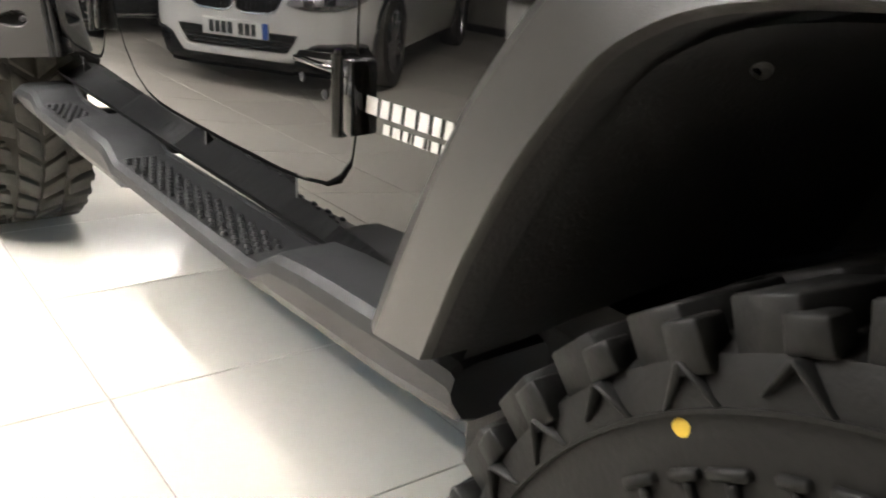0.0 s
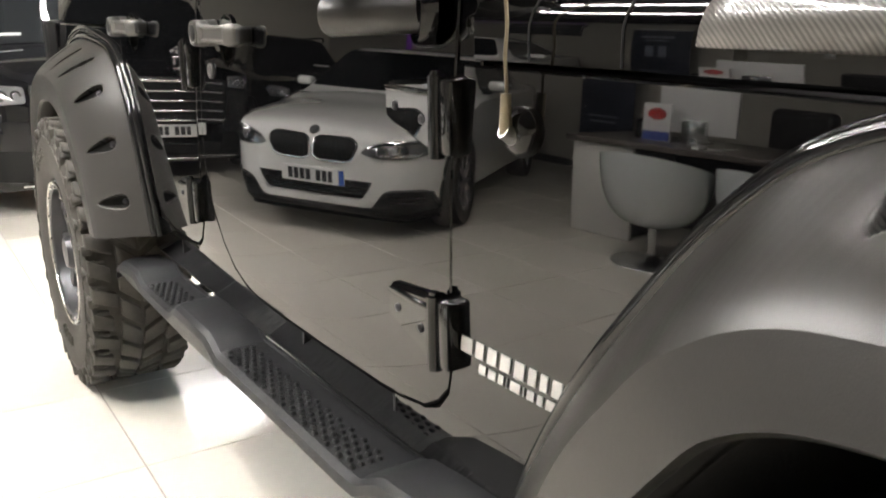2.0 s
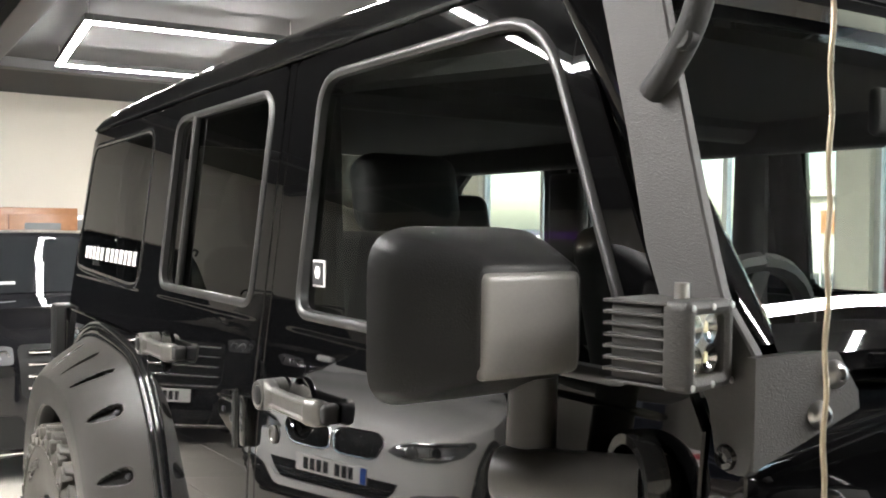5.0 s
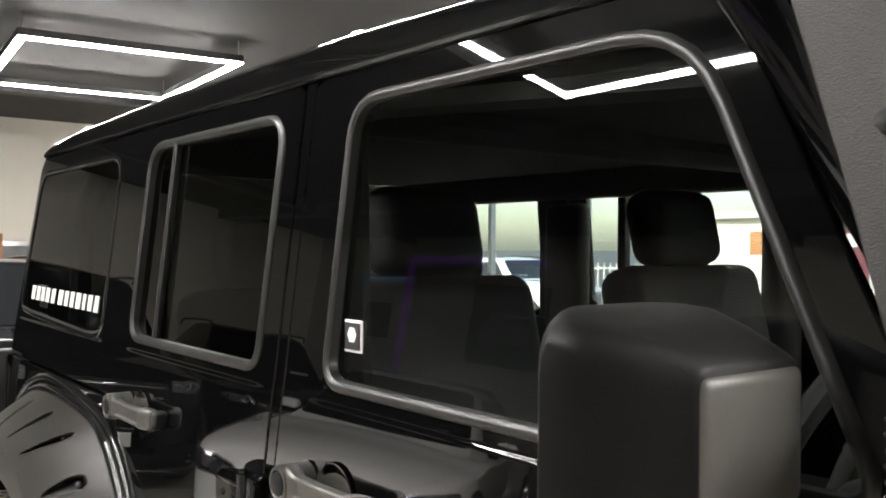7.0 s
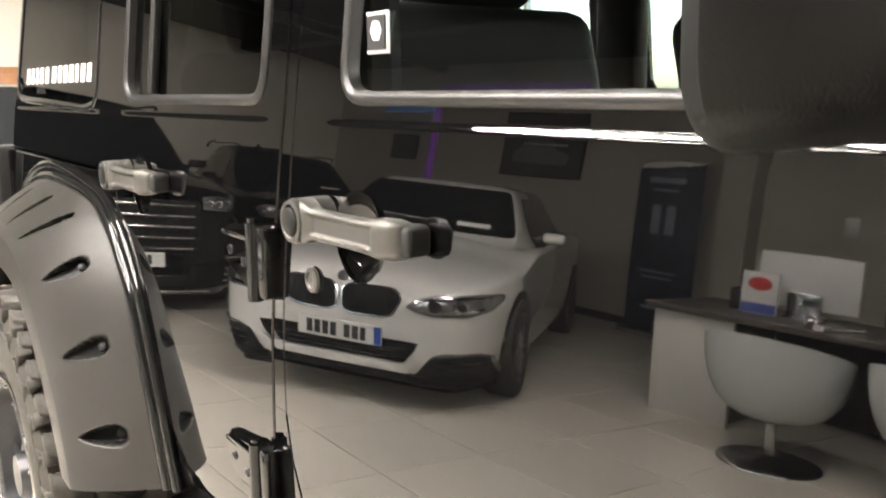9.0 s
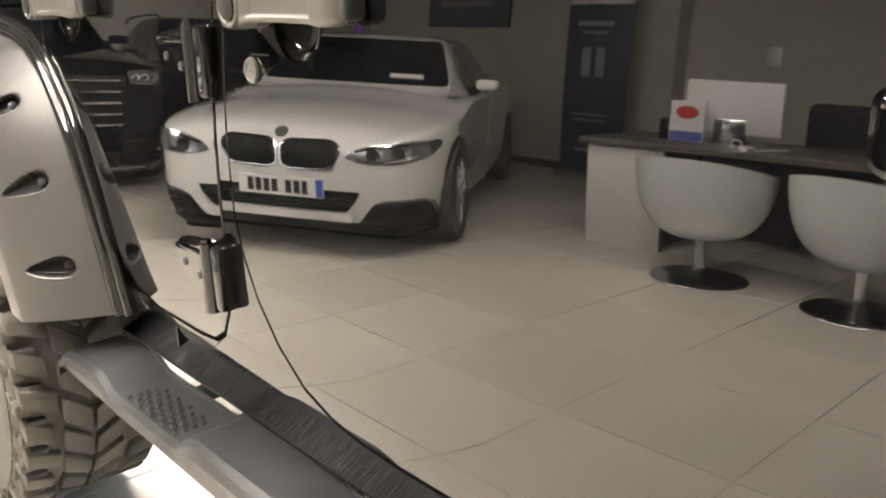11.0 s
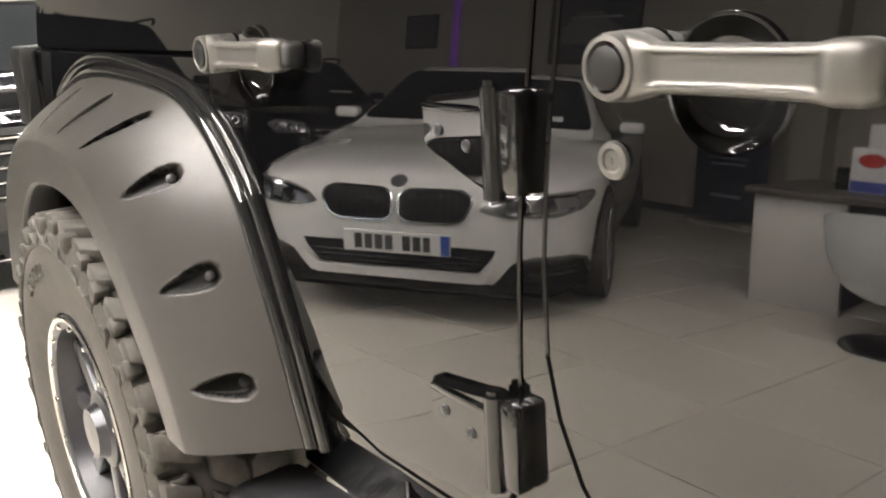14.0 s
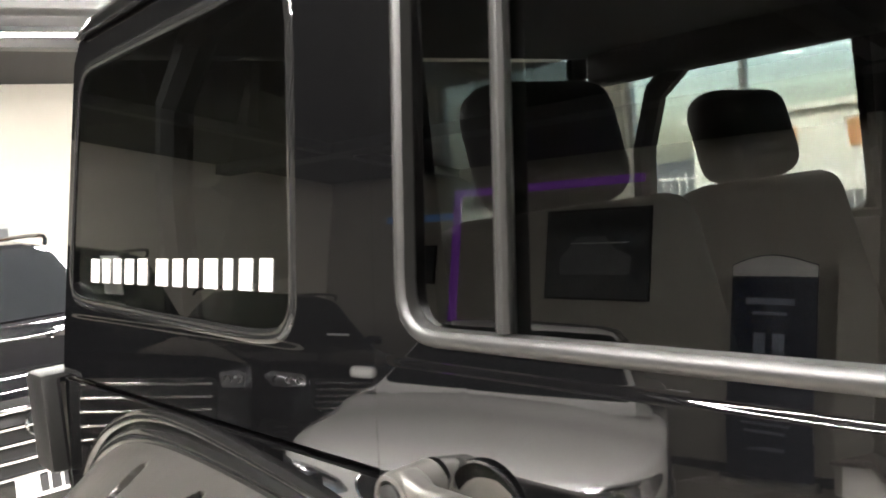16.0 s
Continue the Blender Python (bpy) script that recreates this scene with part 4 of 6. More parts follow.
for sy in (-1, 1):
    for sz in (-1, 1):
        part("reflector_cup", lathe(bmesh.new(), [(0.004, 0.0), (0.009, 0.003), (0.0125, 0.0065), (0.0135, 0.0065)], Matrix.Translation((0.001, sy * 0.014, sz * 0.0135)) @ pose(0, 0, 0, 0, 90, 0), 20), CHROME, pod)
        part("emitter", slab(0.001, 0.003, sy * 0.014 - 0.004, sy * 0.014 + 0.004, sz * 0.0135 - 0.004, sz * 0.0135 + 0.004), LED_CHIP, pod, "yellow-white light emitter", smooth=False)
part("lamp_body", slab(-0.065, -0.012, -0.034, 0.034, -0.034, 0.034, bevel=0.004), POWDER, pod)
for k in range(8):
    part("cooling_fin", slab(-0.07, -0.006, -0.039, 0.039, -0.037 + 0.0102 * k, -0.034 + 0.0102 * k, bevel=0.001), POWDER, pod, smooth=False)
for sy in (-0.034, 0, 0.034):
    for sz in (-0.0335, 0.0335):
        part("frame_screw", lathe(bmesh.new(), [(0.0001, 0.0015), (0.003, 0.001), (0.0033, 0)], Matrix.Translation((0.0175, sy, sz)) @ pose(0, 0, 0, 0, 90, 0), 10), STEEL, pod)
part("lamp_stud", rod(bmesh.new(), (-0.02, 0.012, 0.036), (-0.02, 0.012, 0.052), 0.007), STEEL, pod)
part("lamp_foot", slab(-0.045, 0.0, 0.03, 0.06, -0.02, 0.02, bevel=0.004), POWDER, pod)

# door mirror
mirror = part("door_mirror", bmesh.new(), BLACK, jeep, "black plastic door mirror housing")
rows = []
for x, y0, y1, z0, z1, r in ((-0.288, -0.15, -0.012, 1.345, 1.513, 0.035), (-0.272, -0.172, -0.01, 1.342, 1.516, 0.04), (-0.245, -0.203, -0.01, 1.340, 1.517, 0.042), (-0.215, -0.231, -0.012, 1.343, 1.515, 0.042), (-0.188, -0.219, -0.014, 1.352, 1.505, 0.04),
                             (-0.163, -0.162, -0.016, 1.366, 1.49, 0.03), (-0.153, -0.15, -0.018, 1.373, 1.482, 0.02), (-0.15, -0.146, -0.02, 1.377, 1.478, 0.016)):
    rows.append([Vector((x + (0.012 if abs(y + 0.1) < 0 else 0), y, z)) for y, z in rounded([(y0, z0), (y1, z0), (y1, z1), (y0, z1)], r, 6)])
mb = bmesh.new()
vs = loft(mb, rows, closed_u=True)
mb.faces.new(vs[-1])
mb.faces.new(vs[0][::-1])
bmesh.ops.recalc_face_normals(mb, faces=mb.faces[:])
part("mirror_shell", mb, MIRROR_SHELL, mirror, sharp=60)
part("front_panel", slab(-0.172, -0.1455, -0.147, -0.02, 1.37, 1.476, bevel=0.011, segs=4), MIRROR_PANEL_LIT, mirror, "flat satin panel, painted lighter grey for the light on it")
part("mirror_glass", slab(-0.2925, -0.289, -0.14, -0.02, 1.355, 1.503, bevel=0.0015), CHROME, mirror, "mirror glass", smooth=False)
ma = bmesh.new()
rod(ma, (-0.188, -0.052, 1.27), (-0.187, -0.05, 1.365), 0.0265, 0.025, 24)
tube(ma, [(-0.203, -0.086, 1.264), (-0.201, -0.0848, 1.264), (-0.196, -0.0816, 1.264), (-0.14, -0.046, 1.267), (-0.075, -0.004, 1.27)], [0.018, 0.0255, 0.029, 0.029, 0.029], 28)
part("mirror_arm", ma, SATIN, mirror, "satin black mirror arm")
part("arm_ring", lathe(bmesh.new(), [(0.03, 0.0), (0.036, 0.012), (0.046, 0.012), (0.05, 0.004), (0.05, -0.01)], Matrix.Translation((-0.085, side(-0.085, 1.27) - 0.012, 1.272)) @ Vector((-0.35, -1, 0)).to_track_quat("Z", "Y").to_matrix().to_4x4(), 32), TRIM, mirror)

# antenna
ant = thing("antenna", "thin twisted brass-coloured radio antenna on a black rubber foot", "antenna", (0.128, side(0.128, 1.135), 1.135))
part("foot", lathe(bmesh.new(), [(0.030, 0.0), (0.029, 0.008), (0.023, 0.015), (0.016, 0.018), (0.0001, 0.020)], pose(0, 0, 0, 90), 32), TRIM, ant, "round black rubber foot")
part("socket", rod(bmesh.new(), (0, -0.015, -0.004), (0.0, -0.03, 0.004), 0.011, 0.009, 16), STEEL, ant)
part("ferrule", rod(bmesh.new(), (0.0, -0.026, 0.0), (0.0, -0.026, 0.045), 0.0075, 0.006, 14), BRASS, ant, "brass ferrule")
mast = bmesh.new()
tube(mast, [(0.0 + 0.0009 * math.cos(k * 0.8), -0.026 + 0.0009 * math.sin(k * 0.8) - 0.00002 * k, 0.04 + 0.009 * k) for k in range(90)], 0.0021, 6)
part("mast", mast, BRASS, ant)


# wheel arch flares
def bulge(v):
    return 0.42 * v + 0.58 * math.sin(v * math.pi / 2)


def flare(name, label, body_line, ridge_line, lip_line, y_ridge, y_lip, slots, steps=24):
    """A flare from the body out to its ridge and back to the lip, with hollowed slots: (place along 0..1, start, end across 0..1, half width)."""
    lines = [smooth_line([(x, 0, z) for x, z in line], 8) for line in (body_line, ridge_line, lip_line)]
    far = [0.0]
    for i in range(1, len(lines[0])):
        far.append(far[-1] + ((lines[0][i] + lines[1][i]) / 2 - (lines[0][i - 1] + lines[1][i - 1]) / 2).length)
    total = far[-1]
    n = int(total / 0.0024)
    run = [total * k / (n - 1) for k in range(n)]
    b, r, l = ([Vector((np.interp(s, far, [p.x for p in line]), 0, np.interp(s, far, [p.z for p in line]))) for s in run] for line in lines)
    bm, rows, wide, pocket = bmesh.new(), [], 64, set()
    for i in range(n):
        row = []
        yb = side(b[i].x, b[i].z) - 0.002
        row.append(Vector((b[i].x, yb + 0.02, b[i].z)))
        row.append(Vector((b[i].x, yb - 0.008, b[i].z)))
        for j in range(1, wide + 1):
            v = j / wide
            p = b[i].lerp(r[i], v)
            y = (yb - 0.008) + (y_ridge - yb + 0.008) * bulge(v)
            q = Vector((p.x, y, p.z))
            out = Vector((b[i].x - r[i].x, -0.09, b[i].z - r[i].z)).normalized()
            for u0, v0, v1, half in slots:
                du = run[i] - u0 * total
                w = (v - v0) / (v1 - v0)
                if 0 < w < 1:
                    h = half * float(np.interp(w, (0, 0.03, 0.08, 0.16, 0.28, 0.5, 0.75, 0.9, 1), (0, 0.5, 0.78, 0.96, 1.02, 0.86, 0.56, 0.32, 0)))
                    if abs(du) < h:
                        dip = 1 - (du / h) ** 2
                        k = min(1.0, 2.2 * dip)
                        q = q - out * 0.036 * k * k * (3 - 2 * k) * min(1, w * 14) * (1 - w) ** 0.5
                        if dip > 0.08:
                            pocket.add((i, j))
            row.append(q)
        row.append(Vector((r[i].x + 0.08 * (l[i].x - r[i].x), y_ridge - 0.0015, r[i].z + 0.08 * (l[i].z - r[i].z))))
        row.append(Vector((l[i].x, y_lip, l[i].z)))
        inward = Vector((l[i].x - r[i].x, 0, l[i].z - r[i].z)).normalized() * 0.006
        row.append(Vector((l[i].x + inward.x, y_lip + 0.008, l[i].z + inward.z)))
        row.append(Vector((l[i].x + inward.x * 0.5, y_lip + 0.10, l[i].z + inward.z * 0.5)))
        rows.append(row)
    vs = loft(bm, rows)
    for i in range(n - 1):
        for j in (wide + 1, wide + 3):
            bm.edges.get((vs[i][j], vs[i + 1][j])).smooth = False
    bm.faces.new(vs[0])
    bm.faces.new(vs[-1][::-1])
    bmesh.ops.recalc_face_normals(bm, faces=bm.faces[:])
    # the lip's inner return takes the darker liner colour for its shade
    inside = set(v for row in vs for v in row[-1:])
    for f in bm.faces:
        if len(f.verts) == 4 and any(v in inside for v in f.verts):
            f.material_index = 1
    # faces deep in a slot are coloured darker, for the shade there
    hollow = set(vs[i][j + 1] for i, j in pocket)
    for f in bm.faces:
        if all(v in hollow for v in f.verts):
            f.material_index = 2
    ob = part(name, bm, (SATIN, LINER, POCKET_SHADE), jeep, label, sharp=75)
    for u0, v0, v1, half in slots:
        i = min(range(n), key=lambda k: abs(run[k] - u0 * total))
        v = v0 + 0.16 * (v1 - v0)
        p = b[i].lerp(r[i], v)
        y = side(b[i].x, b[i].z) - 0.008 + (y_ridge - side(b[i].x, b[i].z)) * bulge(v)
        out = Vector((b[i].x - r[i].x, -0.09, b[i].z - r[i].z)).normalized()
        m = Matrix.Translation(Vector((p.x, y, p.z)) - out * 0.027) @ out.to_track_quat("Z", "Y").to_matrix().to_4x4()
        part("flare_bolt", lathe(bmesh.new(), [(0.0001, 0.004), (0.004, 0.004), (0.0075, 0.002), (0.008, -0.004)], m, 14), RIM, ob)
    edge = bmesh.new()
    tube(edge, [(p.x, side(p.x, p.z) - 0.006, p.z) for p in b[::4]], 0.016, 12)
    part("flare_gasket", edge, TRIM, ob)
    # added black tube that stands for the dark reflection along the body flange
    if name == "rear_flare":
        band = bmesh.new()
        away = [(p - q).normalized() * 0.03 for p, q in zip(b, r)]
        tube(band, [(p.x + a.x, side(p.x, p.z) - 0.001, p.z + a.z) for p, a in list(zip(b, away))[::4]], 0.012, 12)
        part("dark_flange_band", band, TRIM, ob)
    return ob


R_BODY = [(-1.55, 0.655), (-1.59, 0.80), (-1.665, 0.97), (-1.735, 1.06), (-1.82, 1.12), (-1.95, 1.16), (-2.30, 1.175), (-2.52, 1.14), (-2.68, 1.05), (-2.78, 0.90), (-2.83, 0.72)]
R_RIDGE = [(-1.70, 0.635), (-1.76, 0.76), (-1.85, 0.875), (-1.93, 0.96), (-2.03, 1.025), (-2.15, 1.055), (-2.32, 1.06), (-2.48, 1.035), (-2.61, 0.96), (-2.70, 0.84), (-2.76, 0.69)]
R_LIP = [(-1.78, 0.63), (-1.84, 0.73), (-1.92, 0.825), (-1.99, 0.895), (-2.08, 0.95), (-2.18, 0.975), (-2.31, 0.978), (-2.43, 0.955), (-2.53, 0.88), (-2.60, 0.78), (-2.65, 0.67)]
F_BODY = [(0.145, 0.66), (0.185, 0.75), (0.26, 0.875), (0.35, 0.995), (0.43, 1.09), (0.525, 1.165), (0.66, 1.205), (0.85, 1.215), (1.05, 1.18), (1.25, 1.0)]
F_RIDGE = [(0.315, 0.69), (0.345, 0.757), (0.378, 0.825), (0.42, 0.905), (0.467, 0.968), (0.535, 1.04), (0.64, 1.09), (0.82, 1.10), (1.0, 1.08), (1.17, 0.9)]
F_LIP = [(0.42, 0.715), (0.443, 0.77), (0.468, 0.825), (0.508, 0.897), (0.552, 0.958), (0.60, 1.008), (0.68, 1.04), (0.82, 1.05), (0.97, 1.03), (1.1, 0.87)]
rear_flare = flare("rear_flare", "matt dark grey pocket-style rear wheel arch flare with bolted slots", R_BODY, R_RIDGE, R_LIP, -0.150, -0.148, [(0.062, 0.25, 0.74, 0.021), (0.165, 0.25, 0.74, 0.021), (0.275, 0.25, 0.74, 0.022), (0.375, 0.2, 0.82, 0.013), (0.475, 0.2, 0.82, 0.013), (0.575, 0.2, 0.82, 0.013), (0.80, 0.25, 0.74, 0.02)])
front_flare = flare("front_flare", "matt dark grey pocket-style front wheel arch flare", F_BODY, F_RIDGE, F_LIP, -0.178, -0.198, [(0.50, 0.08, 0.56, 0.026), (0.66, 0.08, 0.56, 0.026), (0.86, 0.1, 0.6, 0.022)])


def mirrored(ob, name):
    """The same part on the other side of the car."""
    o = bpy.data.objects.new(name, ob.data)
    scene.collection.objects.link(o)
    o.parent = jeep
    o.matrix_local = Matrix.Translation((0, 2 * MID, 0)) @ Matrix.Diagonal((1, -1, 1, 1))
    return o


def arch_liner(line, y0, y1):
    pts = smooth_line([(x, 0, z) for x, z in line], 4)
    bm = bmesh.new()
    loft(bm, [[Vector((p.x, y, p.z + 0.012 * math.sin(9 * y))) for y in [y0 + (y1 - y0) * k / 8 for k in range(9)]] for p in pts])
    bmesh.ops.recalc_face_normals(bm, faces=bm.faces[:])
    part("arch_liner", bm, LINER, jeep, "black wheel arch liner")
    back = bmesh.new()
    back.faces.new([back.verts.new((p.x, y1, p.z)) for p in pts])
    part("liner_back", back, LINER, jeep)


mirrored(rear_flare, "far_rear_flare")
mirrored(front_flare, "far_front_flare")
mirrored(cowl, "far_side_panel")
part("front_panel", slab(1.2, 1.24, 0.02, 2 * MID - 0.02, 0.66, 1.2, bevel=0.012), PAINT, jeep, "plain black front panel")
part("front_bumper", slab(1.25, 1.42, -0.1, 2 * MID + 0.1, 0.5, 0.68, bevel=0.03, segs=3), BLACK, jeep)
arch_liner(R_LIP, -0.10, 0.42)
arch_liner(F_LIP, -0.15, 0.42)
inner_front = slab(0.20, 0.30, 0.03, 0.62, 0.40, 1.15, bevel=0.02)
part("splash_panel", inner_front, LINER, jeep)
for x, y, z in ((0.49, -0.02, 0.90), (0.60, -0.05, 0.985)):
    lb = bmesh.new()
    lathe(lb, [(0.0001, 0.004), (0.006, 0.004), (0.008, 0)], Matrix.Translation((x, y, z)) @ Vector((0.6, -0.5, -0.6)).to_track_quat("Z", "Y").to_matrix().to_4x4(), 12)
    part("liner_clip", lb, STEEL, jeep)


# wheels
def wheel(x, y, z, flip=False, mark=False, rubber=None):
    """A mud-terrain tyre on a dark spoked rim; y is its outer face."""
    R, W = 0.462, 0.318
    hub = new("wheel")
    hub.parent = jeep
    hub.matrix_world = pose(x, y, z, 90, 0, 0) if not flip else pose(x, y, z, -90, 0, 0)
    hub["label"] = "dusty mud-terrain tyre on a dark alloy rim"
    # local z points outwards, 0 at the outer face
    tyre = bmesh.new()
    prof = [(0.245, -0.245), (0.24, -0.275), (0.27, -0.305), (0.33, -0.318), (0.395, -0.312), (0.435, -0.29), (0.445, -0.25), (0.447, -0.16), (0.445, -0.07), (0.435, -0.03), (0.428, -0.012), (0.405, -0.002), (0.34, 0.0), (0.285, -0.006), (0.255, -0.018), (0.243, -0.04), (0.248, -0.075)]
    lathe(tyre, prof, n=120)
    tread = bmesh.new()
    N = 34
    def block(a0, a1, r0, r1, z0, z1, skew=0.0, taper=0.85, slant=0.0):
        mid = (a0 + a1) / 2
        pts = []
        for r, k in ((r0, 1.0), (r1, taper)):
            for a, zz in ((a0, z0), (a1, z0), (a1, z1), (a0, z1)):
                aa = mid + (a - mid) * k + skew * (zz - z0) / (z1 - z0) + (slant if r == r1 else 0.0)
                pts.append(tread.verts.new((r * math.cos(aa), r * math.sin(aa), z0 + (zz - z0))))
        for q in ((0, 1, 2, 3), (7, 6, 5, 4), (0, 4, 5, 1), (1, 5, 6, 2), (2, 6, 7, 3), (3, 7, 4, 0)):
            tread.faces.new([pts[i] for i in q])
    step = 2 * math.pi / N
    for k in range(N):
        a = k * step
        long = k % 2
        # shoulder lugs that wrap onto the sidewall
        block(a, a + step * 0.64, 0.415, R, -0.085 if long else -0.072, -0.012, 0.06)
        block(a + step * 0.1, a + step * 0.5, 0.418 if long else 0.428, 0.452, -0.03, -0.001 if long else -0.006, 0)
        block(a + step * 0.4, a + step * 1.18, 0.415, R, -0.306, -0.235 if long else -0.246, -0.06)
        block(a + step * 0.6, a + step, 0.385, 0.446, -0.322, -0.302, 0)
        # slanting ribs on the outer sidewall
        block(a + step * 0.05, a + step * 0.13, 0.398, 0.428, -0.02, 0.0015, 0, 1, step * 0.28)
        block(a + step * 0.62, a + step * 0.70, 0.398 if long else 0.406, 0.428, -0.02, 0.0015, 0, 1, -step * 0.28)
        block(a + step * 0.72, a + step * 0.92, 0.425, 0.4535, -0.06, -0.024, 0, 0.9)
        # centre lugs
        block(a + step * 0.08, a + step * 0.9, 0.43, R + 0.001, -0.155, -0.095, 0.10)
        block(a + step * 0.55, a + step * 1.36, 0.43, R + 0.001, -0.228, -0.165, -0.10)
    # raised sidewall rings and ribs
    lathe(tyre, [(0.395, -0.006), (0.396, 0.0015), (0.399, 0.0015), (0.40, -0.006)], n=96)
    for k, w in enumerate((0.05, 0.04, 0.06, 0.045, 0.055)):
        a = 1.80 + 0.105 * k
        block(a, a + w * 1.5, 0.356, 0.364, -0.008, 0.005, 0, 1)
        block(a, a + w * 1.5, 0.333, 0.341, -0.008, 0.005, 0, 1)
        block(a + w * 0.5, a + w * 0.9, 0.341, 0.356, -0.008, 0.005, 0, 1)
        block(a + 2.6, a + 2.6 + w, 0.292, 0.325, -0.008, 0.0045, 0, 1)
    bmesh.ops.recalc_face_normals(tyre, faces=tyre.faces[:])
    bmesh.ops.recalc_face_normals(tread, faces=tread.faces[:])
    bmesh.ops.bevel(tread, geom=tread.edges[:], offset=0.0022, segments=1, affect="EDGES", clamp_overlap=True)
    part("tyre", tyre, rubber or RUBBER, hub, "dusty black mud-terrain tyre", sharp=30)
    tagged(part("tread", tread, rubber or RUBBER, hub, sharp=50), "dusty rubber tread lugs", kind="stuff")
    rim = bmesh.new()
    lathe(rim, [(0.246, -0.045), (0.25, -0.022), (0.247, -0.016), (0.235, -0.014), (0.222, -0.02), (0.216, -0.05), (0.205, -0.09), (0.2, -0.2), (0.24, -0.27)], n=72)
    part("rim", rim, RIM, hub, "dark alloy rim")
    lip = bmesh.new()
    lathe(lip, [(0.247, -0.019), (0.25, -0.012), (0.245, -0.009), (0.238, -0.011), (0.236, -0.016)], n=72)
    part("rim_lip", lip, RIM_EDGE, hub, "worn bright rim edge")
    for k in range(8):
        a = 2 * math.pi * k / 8
        sp = slab(0.05, 0.215, -0.022, 0.022, -0.085, -0.05, bevel=0.007)
        part("spoke", sp, RIM, hub).matrix_local = pose(0, 0, 0, 0, 0, math.degrees(a))
    part("hub_cap", lathe(bmesh.new(), [(0.085, -0.09), (0.08, -0.045), (0.06, -0.04), (0.05, -0.02), (0.0001, -0.018)], n=32), RIM, hub)
    for k in range(16):
        a = 2 * math.pi * k / 16
        part("rim_bolt", lathe(bmesh.new(), [(0.0001, 0.006), (0.005, 0.006), (0.006, 0)], pose(0.228 * math.cos(a), 0.228 * math.sin(a), -0.015), 8), RIM_EDGE, hub)
    if mark:
        part("paint_dot", lathe(bmesh.new(), [(0.0001, 0.002), (0.008, 0.0015), (0.009, 0)], pose(0.386 * math.cos(mark), 0.386 * math.sin(mark), -0.003), 16), YELLOW, hub, "yellow paint dot")
    return hub


FRONT_AXLE, REAR_AXLE = 0.893, -2.26
wheel(FRONT_AXLE, -0.192, 0.462, mark=2.134, rubber=RUBBER_SHADED)
wheel(REAR_AXLE, -0.17, 0.462)
wheel(FRONT_AXLE, 2 * MID + 0.165, 0.462, True)
wheel(REAR_AXLE, 2 * MID + 0.165, 0.462, True)
ax = bmesh.new()
rod(ax, (FRONT_AXLE, 0.1, 0.46), (FRONT_AXLE, 2 * MID - 0.1, 0.46), 0.045)
rod(ax, (REAR_AXLE, 0.1, 0.46), (REAR_AXLE, 2 * MID - 0.1, 0.46), 0.045)
box(ax, -2.8, 1.3, 0.40, 0.48, 0.54, 0.64, bevel=0.01)
box(ax, -2.8, 1.3, 1.02, 1.10, 0.54, 0.64, bevel=0.01)
part("chassis", ax, BLACK, jeep)

# running board
board = part("running_board", bmesh.new(), STEP, jeep, "textured dark grey running board with two studded step pads")
STATIONS = [(0.338, 0.642, 0.572), (0.33, 0.647, 0.565), (0.20, 0.643, 0.55), (0.0, 0.632, 0.54), (-0.085, 0.622, 0.535), (-0.115, 0.608, 0.535), (-0.16, 0.584, 0.53), (-0.20, 0.581, 0.53), (-0.78, 0.572, 0.52),
            (-0.815, 0.571, 0.505), (-0.85, 0.588, 0.505), (-0.88, 0.598, 0.505), (-1.10, 0.597, 0.50), (-1.13, 0.588, 0.50), (-1.165, 0.568, 0.50), (-1.20, 0.564, 0.50), (-1.40, 0.56, 0.50), (-1.44, 0.562, 0.50), (-1.48, 0.58, 0.50), (-1.51, 0.585, 0.50),
            (-1.66, 0.572, 0.50), (-1.70, 0.555, 0.505), (-1.715, 0.53, 0.51)]
rows = []
for x, t, b in STATIONS:
    yi = side(x, 0.7) + 0.034
    yo = -0.098
    rows.append([Vector((x, y, z)) for y, z in ((yi, b + 0.004), (yi - 0.004, t - 0.01), (yi - 0.012, t), (yo + 0.034, t - 0.001), (yo + 0.016, t - 0.005), (yo + 0.005, t - 0.014), (yo, t - 0.03), (yo + 0.003, b + 0.03), (yo + 0.018, b + 0.006), (yo + 0.04, b))])
bb = bmesh.new()
vs = loft(bb, rows, closed_u=True)
bb.faces.new(vs[0])
bb.faces.new(vs[-1][::-1])
bmesh.ops.recalc_face_normals(bb, faces=bb.faces[:])
part("board", bb, STEP, board, sharp=22)
